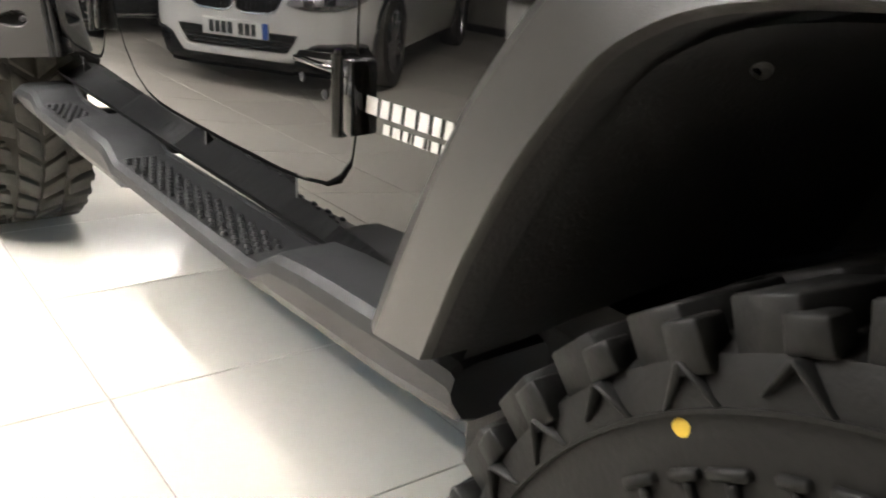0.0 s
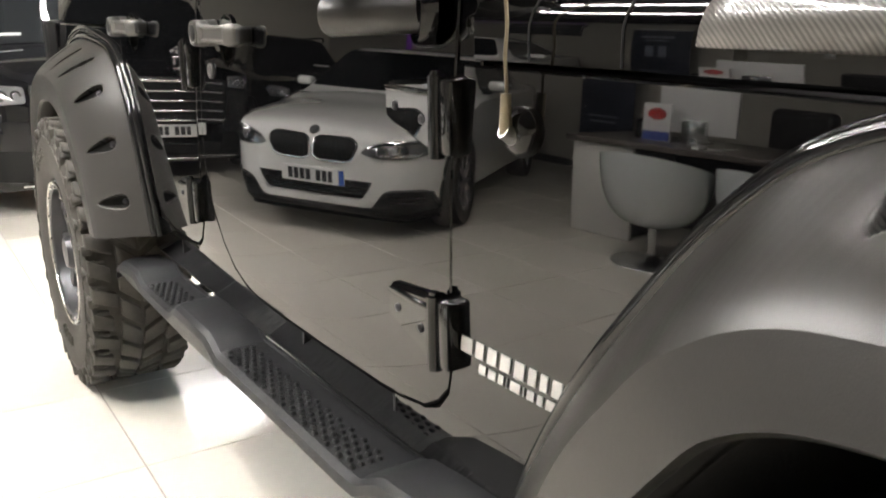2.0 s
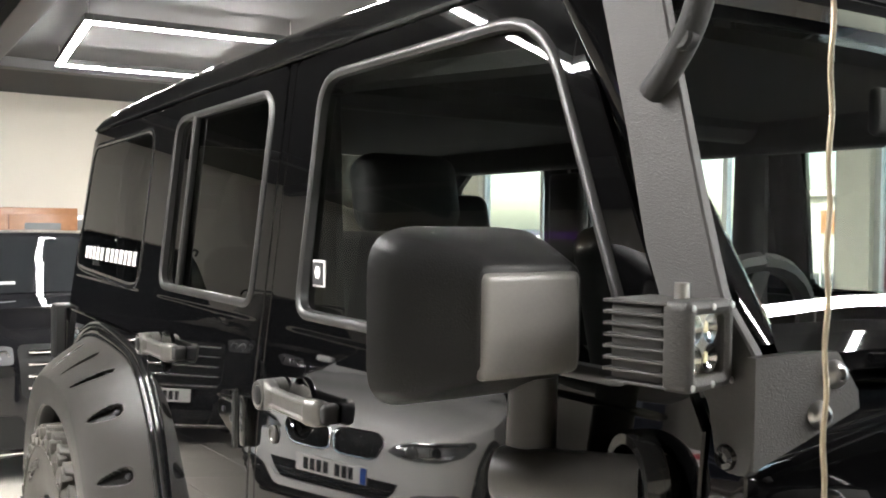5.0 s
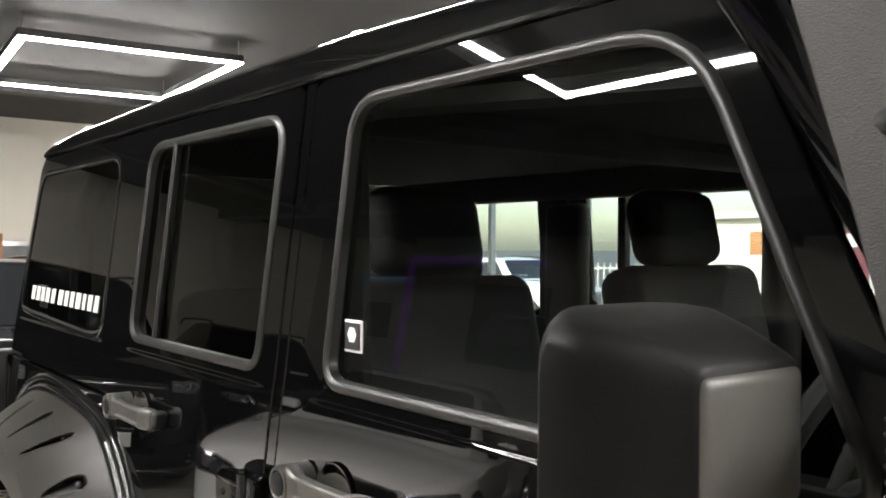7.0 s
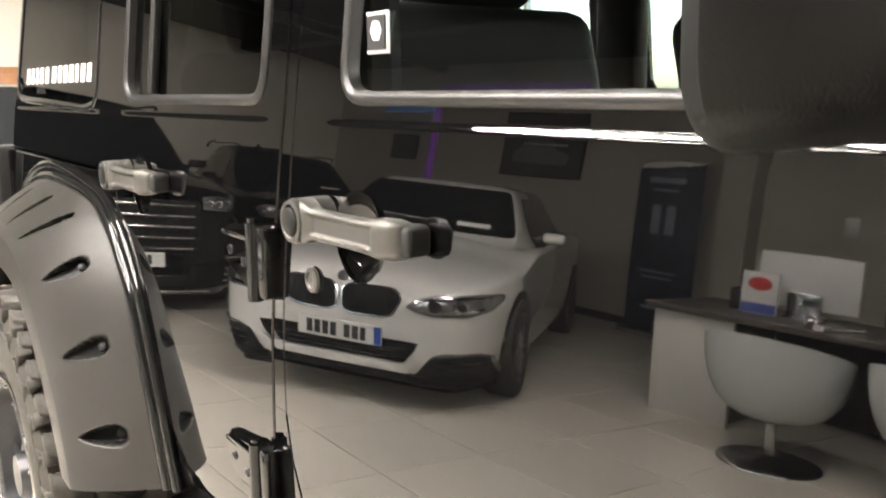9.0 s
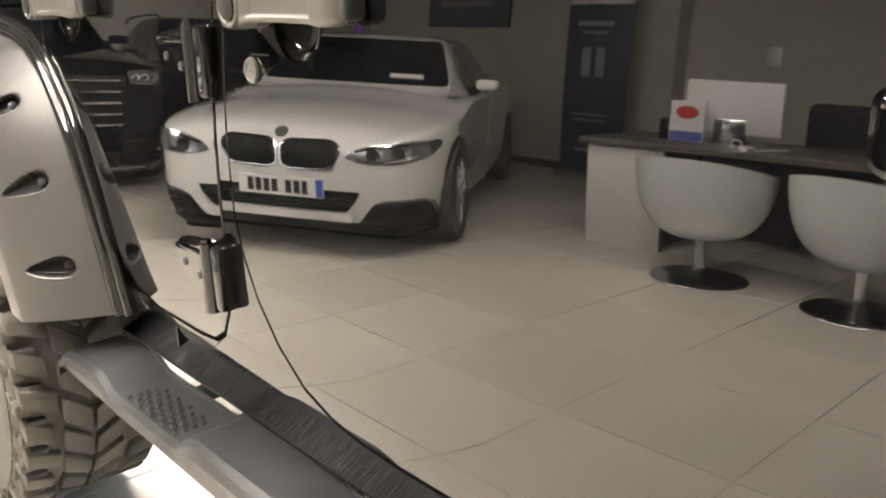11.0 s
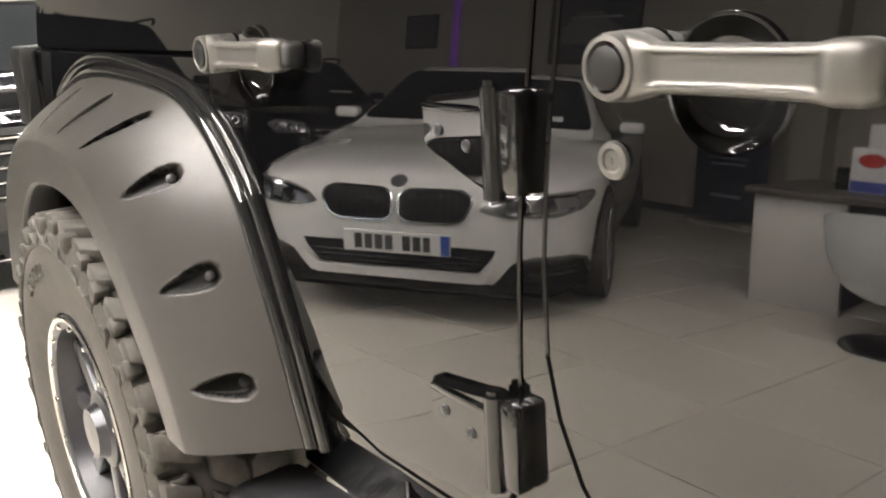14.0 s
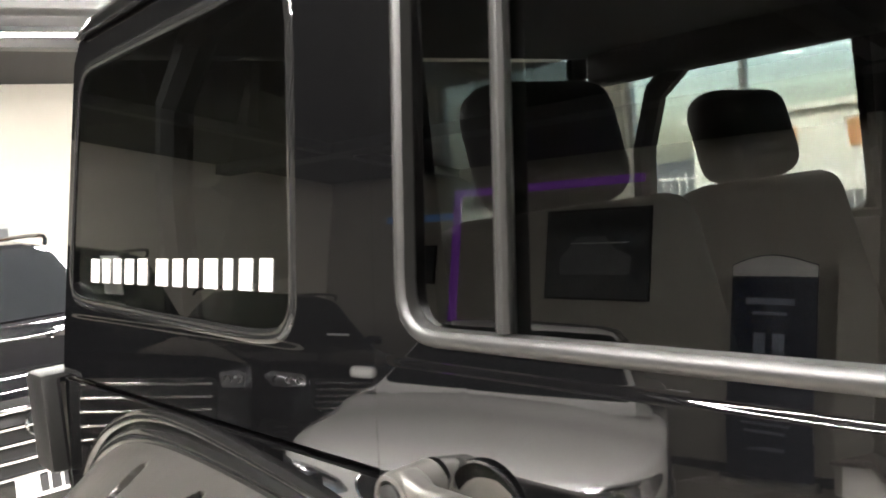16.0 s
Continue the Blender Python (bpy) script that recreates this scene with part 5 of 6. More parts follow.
for a, b, z0, z1 in ((-0.185, -0.80, 0.582, 0.573), (-1.185, -1.42, 0.5655, 0.5615)):
    studs, n = bmesh.new(), int((a - b) / 0.0235)
    for i in range(n):
        for j in range(5):
            x = a - (i + 0.5) * 0.0235
            y = -0.078 + 0.0165 * j + (0.008 if i % 2 else 0)
            if y > side(x, 0.7) - 0.012:
                continue
            z = z0 + (z1 - z0) * (a - x) / (a - b) - 0.001
            base = [studs.verts.new((x + 0.0085 * math.cos(k), y + 0.0062 * math.sin(k), z)) for k in [0.3 + 6.2832 * q / 6 for q in range(6)]]
            top = [studs.verts.new((x + 0.005 * math.cos(k), y + 0.0034 * math.sin(k), z + 0.0055)) for k in [0.3 + 6.2832 * q / 6 for q in range(6)]]
            studs.faces.new(top)
            for q in range(6):
                studs.faces.new((base[q], base[(q + 1) % 6], top[(q + 1) % 6], top[q]))
    bmesh.ops.recalc_face_normals(studs, faces=studs.faces[:])
    part("tread_pad", studs, STEP, board, "rows of raised grip studs", smooth=False)
lip_ = bmesh.new()
tube(lip_, [(x, side(x, 0.7) + 0.026, t + 0.002) for x, t, b in STATIONS[2:-3]], 0.0045, 8)
part("edge_rail", lip_, STEP, board)
for x in (0.12, -0.36, -0.95, -1.34):
    part("board_bracket", slab(x - 0.02, x + 0.02, -0.02, 0.20, 0.535, 0.555, bevel=0.004), BLACK, board)

# cabin
def seat(x, y, dz, name="front_seat"):
    s = part(name, slab(x + 0.02, x + 0.52, y - 0.25, y + 0.25, 0.86 + dz, 1.06 + dz, bevel=0.05, segs=4), LEATHER, jeep, "black leather seat with headrest")
    bk = slab(-0.06, 0.07, -0.24, 0.24, 0.0, 0.55, bevel=0.05, segs=4)
    part("backrest", bk, LEATHER, s).matrix_local = pose(x, y, 1.0 + dz, 0, -14, 0)
    hr = slab(-0.05, 0.05, -0.13, 0.13, 0.55, 0.73, bevel=0.045, segs=4)
    part("headrest", hr, LEATHER, s).matrix_local = pose(x, y, 1.0 + dz, 0, -13, 0)
    posts = bmesh.new()
    for dy in (-0.06, 0.06):
        rod(posts, (0, dy, 0.48), (0, dy, 0.6), 0.007)
    part("headrest_post", posts, STEEL, s).matrix_local = pose(x, y, 1.0 + dz, 0, -13, 0)


seat(-1.08, 0.42, -0.035)
seat(-0.98, 1.08, -0.015)
seat(-1.765, 0.42, -0.085, "rear_seat")
seat(-1.88, 1.10, -0.09, "rear_seat")
dash = slab(-0.22, 0.0, 0.10, 2 * MID - 0.10, 1.12, 1.355, bevel=0.04, segs=3)
part("dashboard", dash, CABIN, jeep)
sw = bmesh.new()
ring = [(0.185 * math.cos(a), 0.185 * math.sin(a), 0) for a in [2 * math.pi * k / 32 for k in range(33)]]
tube(sw, ring, 0.015, 8, caps=False)
box(sw, -0.18, 0.18, -0.02, 0.02, -0.012, 0.012, bevel=0.005)
part("steering_wheel", sw, LEATHER, jeep).matrix_local = pose(-0.34, 0.42, 1.30, 0, -68, 0)
rm = slab(-0.26, -0.235, 0.65, 0.86, 1.66, 1.735, bevel=0.012, segs=3)
part("inner_mirror", rm, CABIN, jeep)
rb = bmesh.new()
for y in (0.12, 2 * MID - 0.12):
    tube(rb, smooth_line([(-0.28, y, 1.74), (-0.9, y, 1.785), (-1.05, y, 1.785), (-2.3, y, 1.77), (-2.5, y, 1.3)], 4), 0.03, 8)
for x in (-1.03,):
    tube(rb, [(x, 0.12, 1.1), (x, 0.12, 1.785), (x, 2 * MID - 0.12, 1.785), (x, 2 * MID - 0.12, 1.1)], 0.05, 10)
part("roll_bar", rb, CABIN, jeep)
part("roof_side_trim", slab(-2.62, -0.45, 2 * MID - 0.16, 2 * MID - 0.085, 1.712, 1.80, bevel=0.02, segs=3), CABIN, jeep, "black padded trim under the roof edge")
part("pillar_trim", slab(-1.87, -1.70, 2 * MID - 0.125, 2 * MID - 0.075, 1.30, 1.70, bevel=0.02, segs=3), CABIN, jeep, "black padded pillar trim")
part("cabin_floor", slab(-2.55, 0.0, 0.07, 2 * MID - 0.07, 0.70, 0.74), CABIN, jeep, smooth=False)
part("door_card", slab(-1.0, -0.03, 0.062, 0.10, 0.75, 1.34, bevel=0.01), CABIN, jeep)
part("door_card", slab(-1.76, -1.06, 0.062, 0.10, 0.75, 1.34, bevel=0.01), CABIN, jeep)


# ---------------------------------------------------------------- parked cars
from mathutils.bvhtree import BVHTree


def parked_car(name, label, at, turn, paint, dims, nose, group=""):
    """A parked car. Its nose is at the origin of its own frame and points along +x; y is across, z up.
    dims: length, half width, hood height, belt, roof height, wheelbase, wheel radius, front overhang."""
    L, W, HH, BELT, ROOF, WB, WR, OH = dims
    car = thing(name, label, "car", at, turn, group)
    # stations from the nose: distance, half width, underside, shoulder height, crown height
    ST = [(0.0, 0.52 * W, 0.25, HH - 0.20, HH - 0.15), (0.03, 0.66 * W, 0.20, HH - 0.13, HH - 0.085), (0.09, 0.78 * W, 0.17, HH - 0.075, HH - 0.03), (0.2, 0.87 * W, 0.16, HH - 0.045, HH + 0.01), (0.38, 0.94 * W, 0.16, HH - 0.02, HH + 0.045),
          (0.65, 0.99 * W, 0.17, HH + 0.01, HH + 0.085), (1.0, W, 0.18, HH + 0.05, HH + 0.125), (1.35, W, 0.18, BELT - 0.05, BELT + 0.01), (1.8, W, 0.18, BELT - 0.03, BELT + 0.02), (2.6, W, 0.18, BELT - 0.01, BELT + 0.02), (3.4, W, 0.18, BELT, BELT + 0.03),
          (L - 0.5, 0.98 * W, 0.2, BELT + 0.01, BELT + 0.05), (L - 0.12, 0.90 * W, 0.24, BELT - 0.02, BELT + 0.02), (L, 0.76 * W, 0.3, BELT - 0.12, BELT - 0.08)]
    line = smooth_line([Vector((a, b, 0)) for a, b, *_ in ST], 3), smooth_line([Vector((c, d, e)) for _, _, c, d, e in ST], 3)
    body, rows = bmesh.new(), []
    for p, q in zip(*line):
        s, w, zb, zs, zc = p.x, p.y, q.x, q.y, q.z
        zm = zb + 0.45 * (zs - zb)
        half = [(0.0, zb), (w * 0.86, zb), (w * 0.95, zb + 0.05), (w * 0.985, zb + 0.16), (w, zm), (w * 0.995, zm + 0.5 * (zs - zm)), (w * 0.975, zs - 0.025), (w * 0.94, zs + 0.004), (w * 0.86, zs + 0.3 * (zc - zs)), (w * 0.6, zs + 0.75 * (zc - zs)), (w * 0.3, zc - 0.004), (0.0, zc)]
        rows.append([Vector((-s, y, z)) for y, z in half] + [Vector((-s, -y, z)) for y, z in half[-2:0:-1]])
    vs = loft(body, rows, closed_u=True)
    body.faces.new(vs[0])
    body.faces.new(vs[-1][::-1])
    bmesh.ops.recalc_face_normals(body, faces=body.faces[:])
    tree = BVHTree.FromBMesh(body)
    part("body", body, paint, car, sharp=40)
    # glasshouse
    gh = bmesh.new()
    c0, c1, r0, r1 = 1.28, 2.02, L - 1.25, L - 0.45
    gst = [(c0 - 0.05, 0.80 * W, 0.0), (c0 + 0.12, 0.82 * W, 0.14), (c0 + 0.4, 0.82 * W, 0.52), (c1 - 0.1, 0.80 * W, 0.90), (c1 + 0.15, 0.79 * W, 0.985), (2.5, 0.79 * W, 1.0), (r0, 0.77 * W, 0.96), (r0 + 0.35, 0.75 * W, 0.70), (r1, 0.74 * W, 0.06), (r1 + 0.06, 0.72 * W, 0.0)]
    base = BELT - 0.03
    gl = smooth_line([Vector(g) for g in gst], 3)
    rows = []
    for g in gl:
        h = max(0.004, g.z) * (ROOF - base)
        wt = g.y * (1 - 0.20 * g.z)
        half = [(g.y * 1.1, base), (g.y * 1.08, base + 0.12 * h), (wt + 0.55 * (g.y - wt), base + 0.55 * h), (wt, base + 0.86 * h), (wt * 0.93, base + 0.95 * h), (wt * 0.75, base + 0.985 * h), (0.0, base + h)]
        rows.append([Vector((-g.x, y, z)) for y, z in half] + [Vector((-g.x, -y, z)) for y, z in half[-2::-1]])
    loft(gh, rows)
    bmesh.ops.recalc_face_normals(gh, faces=gh.faces[:])
    gtree = BVHTree.FromBMesh(gh)
    part("cabin", gh, paint, car, sharp=45)

    def patch(outline, axis, tree_, mat, name_, parent=None, lift=0.006, cell=0.03, label_="", sign=1):
        """Lay a polygon on the body: axis 'x' takes (y, z) seen from the front, 'y' takes (x, z) seen from the side, 'z' takes (x, y) from above."""
        bm = bmesh.new()
        vv = [bm.verts.new((a, b, 0)) for a, b in outline]
        bm.faces.new(vv)
        bmesh.ops.triangulate(bm, faces=bm.faces[:])
        us, ws_ = [a for a, _ in outline], [b for _, b in outline]
        for k in range(math.ceil(min(us) / cell), math.floor(max(us) / cell) + 1):
            bmesh.ops.bisect_plane(bm, geom=bm.verts[:] + bm.edges[:] + bm.faces[:], plane_co=(k * cell + 1e-4, 0, 0), plane_no=(1, 0, 0))
        for k in range(math.ceil(min(ws_) / cell), math.floor(max(ws_) / cell) + 1):
            bmesh.ops.bisect_plane(bm, geom=bm.verts[:] + bm.edges[:] + bm.faces[:], plane_co=(0, k * cell + 1e-4, 0), plane_no=(0, 1, 0))
        rays = {"x": (lambda a, b: ((5, a, b), (-1, 0, 0))), "y": (lambda a, b: ((a, 5 * sign, b), (0, -sign, 0))), "z": (lambda a, b: ((a, b, 5), (0, 0, -1)))}[axis]
        back = {}
        for v in list(bm.verts):
            a_, b_ = v.co.x, v.co.y
            hit, nor = None, None
            for k in range(18 if axis == "x" else 1):
                # below the body's edge the piece hangs straight down
                o, d = rays(a_, b_ + 0.01 * k)
                hit, nor, _, _ = tree_.ray_cast(Vector(o), Vector(d))
                if hit is not None:
                    hit = hit - Vector((0, 0, 0.01 * k))
                    break
            if hit is None:
                hit, nor, _, _ = tree_.find_nearest(Vector(o) + Vector(d) * 5)
            v.co = hit + nor * lift
            back[v] = hit + nor * (lift - 0.004)
        bmesh.ops.recalc_face_normals(bm, faces=bm.faces[:])
        for e in [e for e in bm.edges if len(e.link_faces) == 1]:
            p_, q_ = e.link_loops[0].vert, e.link_loops[0].link_loop_next.vert
            bm.faces.new([bm.verts.new(c_) for c_ in (q_.co, p_.co, back[p_], back[q_])])
        return part(name_, bm, mat, parent or car, label_)

    # windows
    y2 = 0.66 * W
    wz0, wz1 = base + 0.06, base + 0.87 * (ROOF - base)
    screen_ = [(-0.785 * W, wz0), (0.785 * W, wz0), (0.605 * W, wz1), (-0.605 * W, wz1)]
    patch(rounded(screen_, 0.05), "x", gtree, CAR_GLASS, "windscreen", cell=0.05)
    part("screen_paper", slab(-1.35, -1.34, -0.50, -0.26, wz0 + 0.03, wz0 + 0.11), PAPER, car, "white price card", smooth=False).matrix_local = pose(-0.13, 0, -0.03, 0, 0, 0)
    for sg in (1, -1):
        patch(rounded([(-c0 - 0.42, base + 0.07), (-c1 - 0.08, base + 0.80 * (ROOF - base)), (-r0 + 0.1, base + 0.78 * (ROOF - base)), (-r0 - 0.3, base + 0.30 * (ROOF - base)), (-r0 - 0.2, base + 0.07)], 0.05), "y", gtree, CAR_GLASS, "side_window", cell=0.1, sign=sg)
        mirror_ = part("door_mirror", slab(-c0 - 0.50, -c0 - 0.38, sg * (W + 0.03) - 0.08, sg * (W + 0.03) + 0.08, BELT + 0.015, BELT + 0.095, bevel=0.03, segs=3), paint if nose != "suv" else TRIM, car)
        part("mirror_foot", slab(-c0 - 0.47, -c0 - 0.41, sg * 0.90 * W - 0.06, sg * 0.90 * W + 0.06, BELT - 0.02, BELT + 0.04, bevel=0.01), TRIM, mirror_)
        for x in (-OH, -OH - WB):
            arch = [(x + (WR + 0.045) * math.cos(a), WR + (WR + 0.045) * math.sin(a)) for a in [math.pi * (-0.17 + 1.34 * k / 20) for k in range(21)]]
            patch(arch, "y", tree, BLACK, "wheel_arch", cell=0.12, sign=sg, lift=0.003)
            wh = new("wheel")
            wh.parent = car
            wh.matrix_local = pose(x, sg * (W + 0.004), WR, -90 * sg, 0, 0)
            part("tyre", lathe(bmesh.new(), [(WR * 0.66, -0.2), (WR * 0.95, -0.2), (WR, -0.17), (WR, -0.03), (WR * 0.96, -0.004), (WR * 0.82, 0.006), (WR * 0.7, 0.0), (WR * 0.66, -0.02)], n=48), RUBBER, wh)
            rm_ = bmesh.new()
            lathe(rm_, [(WR * 0.70, 0.0), (WR * 0.68, 0.006), (WR * 0.62, -0.004), (WR * 0.6, -0.07), (0.02, -0.075)], n=40)
            part("rim", rm_, RIM, wh)
            for k in range(10):
                part("spoke", slab(0.03, WR * 0.66, -0.012, 0.012, -0.03, 0.0, bevel=0.004), CHROME, wh).matrix_local = pose(0, 0, 0, 0, 0, 36 * k + (4 if k % 2 else -4))

    def both(outline):
        return outline, [(-a, b) for a, b in outline][::-1]

    def number_plate(z, blue):
        pl_ = part("number_plate", slab(0.0, 0.012, -0.26, 0.26, z - 0.0555, z + 0.0555, bevel=0.003), PLATE, car, "white number plate with dark bars", smooth=False)
        if blue:
            part("plate_band", slab(0.0125, 0.0145, -0.257, -0.215, z - 0.052, z + 0.052), PLATE_BLUE, pl_, smooth=False)
        at_ = -0.165
        for k, w in enumerate((0.045, 0.05, 0.05, 0.0, 0.05, 0.05, 0.05, 0.05)):
            if w:
                part("plate_bar", slab(0.0125, 0.0145, at_, at_ + w - 0.012, z - 0.038, z + 0.038), INK, pl_, smooth=False)
            at_ += w or 0.035

    if nose == "coupe":
        # two kidney grilles with upright slats
        for o in both(rounded([(0.022, 0.555), (0.022, 0.655), (0.06, 0.678), (0.30, 0.684), (0.35, 0.662), (0.355, 0.63), (0.315, 0.555), (0.27, 0.537), (0.07, 0.533)], 0.018)):
            k_ = patch(grown(o, 0.011), "x", tree, CHROME, "grille_surround", lift=0.012, label_="chrome kidney surround")
            patch(o, "x", tree, BLACK, "grille", k_, lift=0.017)
            sg = 1 if o[0][0] > 0 else -1
            for k in range(7):
                yy = sg * (0.06 + 0.038 * k)
                patch([(yy - 0.004, 0.548), (yy + 0.004, 0.548), (yy + 0.004, 0.668), (yy - 0.004, 0.668)], "x", tree, BLACK, "grille_slat", k_, lift=0.022, cell=0.06)
        # swept headlamps: dark glass, chrome brow, two ringed eyes
        for o in both(rounded([(0.385, 0.603), (0.44, 0.652), (0.56, 0.688), (0.72, 0.704), (0.83, 0.708), (0.838, 0.672), (0.80, 0.612), (0.70, 0.578), (0.54, 0.572), (0.45, 0.582)], 0.018)):
            h_ = patch(o, "x", tree, HEADLAMP, "headlamp", lift=0.008, label_="dark glass headlamp with ringed eyes")
            sg = 1 if o[0][0] > 0 else -1
            patch([(sg * a_, b_) for a_, b_ in ((0.44, 0.642), (0.56, 0.677), (0.72, 0.693), (0.82, 0.697), (0.82, 0.687), (0.72, 0.682), (0.56, 0.664), (0.445, 0.631))], "x", tree, CHROME, "lamp_brow", h_, lift=0.013)
            patch([(sg * a_, b_) for a_, b_ in ((0.47, 0.592), (0.60, 0.586), (0.74, 0.604), (0.775, 0.63), (0.70, 0.618), (0.58, 0.604))], "x", tree, CHROME, "lamp_bowl", h_, lift=0.011)
            for yy, zz, rr in ((0.545, 0.622, 0.041), (0.672, 0.637, 0.041)):
                hit = tree.ray_cast(Vector((5, sg * yy, zz)), Vector((-1, 0, 0)))[0]
                turned = Matrix.Translation(hit) @ pose(0.004, 0, 0, 0, 90, 0) @ pose(0, 0, 0, -sg * 22, 0, 0)
                part("lamp_ring", lathe(bmesh.new(), [(rr * 0.66, 0.004), (rr * 0.75, 0.014), (rr * 0.95, 0.014), (rr * 1.02, -0.01)], turned, 28), CHROME, h_)
                part("lamp_eye", lathe(bmesh.new(), [(rr * 0.68, 0.004), (rr * 0.4, 0.013), (0.0001, 0.017)], turned, 24), CAR_GLASS, h_)
        # lower grille with a white blade under it
        patch(rounded([(-0.47, 0.415), (-0.445, 0.36), (-0.385, 0.29), (0.385, 0.29), (0.445, 0.36), (0.47, 0.415), (0.36, 0.385), (-0.36, 0.385)], 0.012), "x", tree, BLACK, "lower_grille", lift=0.006)
        for k in range(3):
            patch([(-0.40 - 0.015 * k, 0.306 + 0.026 * k), (0.40 + 0.015 * k, 0.306 + 0.026 * k), (0.40 + 0.015 * k, 0.313 + 0.026 * k), (-0.40 - 0.015 * k, 0.313 + 0.026 * k)], "x", tree, TRIM, "grille_bar", lift=0.011, cell=0.06)
        patch(rounded([(-0.46, 0.355), (-0.395, 0.284), (0.395, 0.284), (0.46, 0.355), (0.475, 0.345), (0.41, 0.245), (-0.41, 0.245), (-0.475, 0.345)], 0.008), "x", tree, paint, "bumper_blade", lift=0.026)
        # black outer intakes that run into the black front lip, each with a grey frame
        for o in both(rounded([(0.44, 0.225), (0.475, 0.26), (0.535, 0.342), (0.60, 0.366), (0.76, 0.372), (0.80, 0.345), (0.815, 0.17), (0.44, 0.17)], 0.016)):
            i_ = patch(o, "x", tree, BLACK, "side_intake", lift=0.006)
            sg = 1 if o[0][0] > 0 else -1
            patch([(sg * a_, b_) for a_, b_ in ((0.545, 0.352), (0.60, 0.372), (0.765, 0.379), (0.812, 0.35), (0.826, 0.20), (0.812, 0.20), (0.798, 0.342), (0.758, 0.362), (0.605, 0.357), (0.555, 0.34))], "x", tree, LAMP_GLASS, "intake_frame", i_, lift=0.014, cell=0.04)
            for k in range(2):
                patch([(sg * 0.57, 0.275 + 0.035 * k), (sg * 0.77, 0.275 + 0.035 * k), (sg * 0.77, 0.284 + 0.035 * k), (sg * 0.575, 0.284 + 0.035 * k)], "x", tree, TRIM, "intake_bar", i_, lift=0.012, cell=0.06)
        patch(rounded([(-0.80, 0.145), (0.80, 0.145), (0.78, 0.20), (0.42, 0.24), (-0.42, 0.24), (-0.78, 0.20)], 0.01), "x", tree, BLACK, "front_lip", lift=0.018)
        number_plate(0.4155, True)
        part("plate_holder", slab(-0.10, 0.0, -0.25, 0.25, 0.372, 0.46), paint, car, smooth=False)
        hit, slope = tree.ray_cast(Vector((-0.06, 0.0, 5)), Vector((0, 0, -1)))[:2]
        part("badge", lathe(bmesh.new(), [(0.041, -0.004), (0.041, 0.003), (0.036, 0.005), (0.0001, 0.006)], Matrix.Translation(hit) @ slope.to_track_quat("Z", "Y").to_matrix().to_4x4(), 28), LAMP_GLASS, car, "round grey badge")
    else:
        gz0, gz1 = (0.52, HH - 0.10) if nose == "suv" else (0.48, HH - 0.06)
        gw = 0.52 if nose == "suv" else 0.48
        g_ = patch(rounded([(-gw, gz1), (-gw + 0.02, gz0 + 0.05), (-gw + 0.1, gz0), (gw - 0.1, gz0), (gw - 0.02, gz0 + 0.05), (gw, gz1)], 0.04), "x", tree, BLACK, "grille", lift=0.008)
        nb = 5
        for k in range(nb):
            z = gz0 + 0.03 + (gz1 - gz0 - 0.06) * k / (nb - 1)
            part("grille_bar", slab(-0.02, 0.024, -gw + 0.05, gw - 0.05, z - 0.009, z + 0.009, bevel=0.004), CHROME, g_, "bright chrome bar")
        for o in both(rounded([(gw + 0.02, HH - 0.16), (gw + 0.02, HH - 0.07), (0.84 * W, HH - 0.045), (0.9 * W, HH - 0.08), (0.86 * W, HH - 0.17)], 0.02)):
            h_ = patch(o, "x", tree, LAMP_GLASS, "headlamp", lift=0.009, label_="clear headlamp with chrome inside")
            sg = 1 if o[0][0] > 0 else -1
            for k in range(3):
                yy = sg * (gw + 0.07 + 0.075 * k)
                hit = tree.ray_cast(Vector((5, yy, HH - 0.11)), Vector((-1, 0, 0)))[0]
                part("lamp_ring", lathe(bmesh.new(), [(0.016, 0.0), (0.02, 0.01), (0.03, 0.01), (0.032, 0.0)], Matrix.Translation(hit) @ pose(0.006, 0, 0, 0, 90, 0), 16), CHROME, h_)
        for o in both(rounded([(0.42, 0.23), (0.46, 0.42), (0.80, 0.44), (0.82, 0.25)], 0.03)):
            i_ = patch(o, "x", tree, BLACK, "side_intake", lift=0.008)
            sg = 1 if o[0][0] > 0 else -1
            for k in range(3):
                part("intake_bar", slab(-0.02, 0.02, min(sg * 0.46, sg * 0.76), max(sg * 0.46, sg * 0.76), 0.28 + 0.05 * k, 0.292 + 0.05 * k, bevel=0.003), CHROME, i_).matrix_local = pose(-0.10, 0, 0, 0, 0, 0)
        patch(rounded([(-0.40, 0.22), (0.40, 0.22), (0.44, 0.34), (-0.44, 0.34)], 0.02), "x", tree, BLACK, "lower_grille", lift=0.008)
        number_plate(0.46, False)
        part("plate_holder", slab(-0.12, 0.0, -0.24, 0.24, 0.41, 0.51), BLACK, car, smooth=False)
        part("bumper_chrome", slab(-0.012, 0.012, -0.62 * W, 0.62 * W, 0.205, 0.22, bevel=0.004), CHROME, car)
        if nose == "rings":
            for k in range(4):
                part("badge_ring", lathe(bmesh.new(), [(0.05, 0.0), (0.056, 0.008), (0.062, 0.0)], Matrix.Translation((0.034, -0.135 + 0.09 * k, gz1 - 0.095)) @ pose(0, 0, 0, 0, 90, 0), 28), CHROME, g_, "chrome ring")
        for sg in (1, -1):
            rail = bmesh.new()
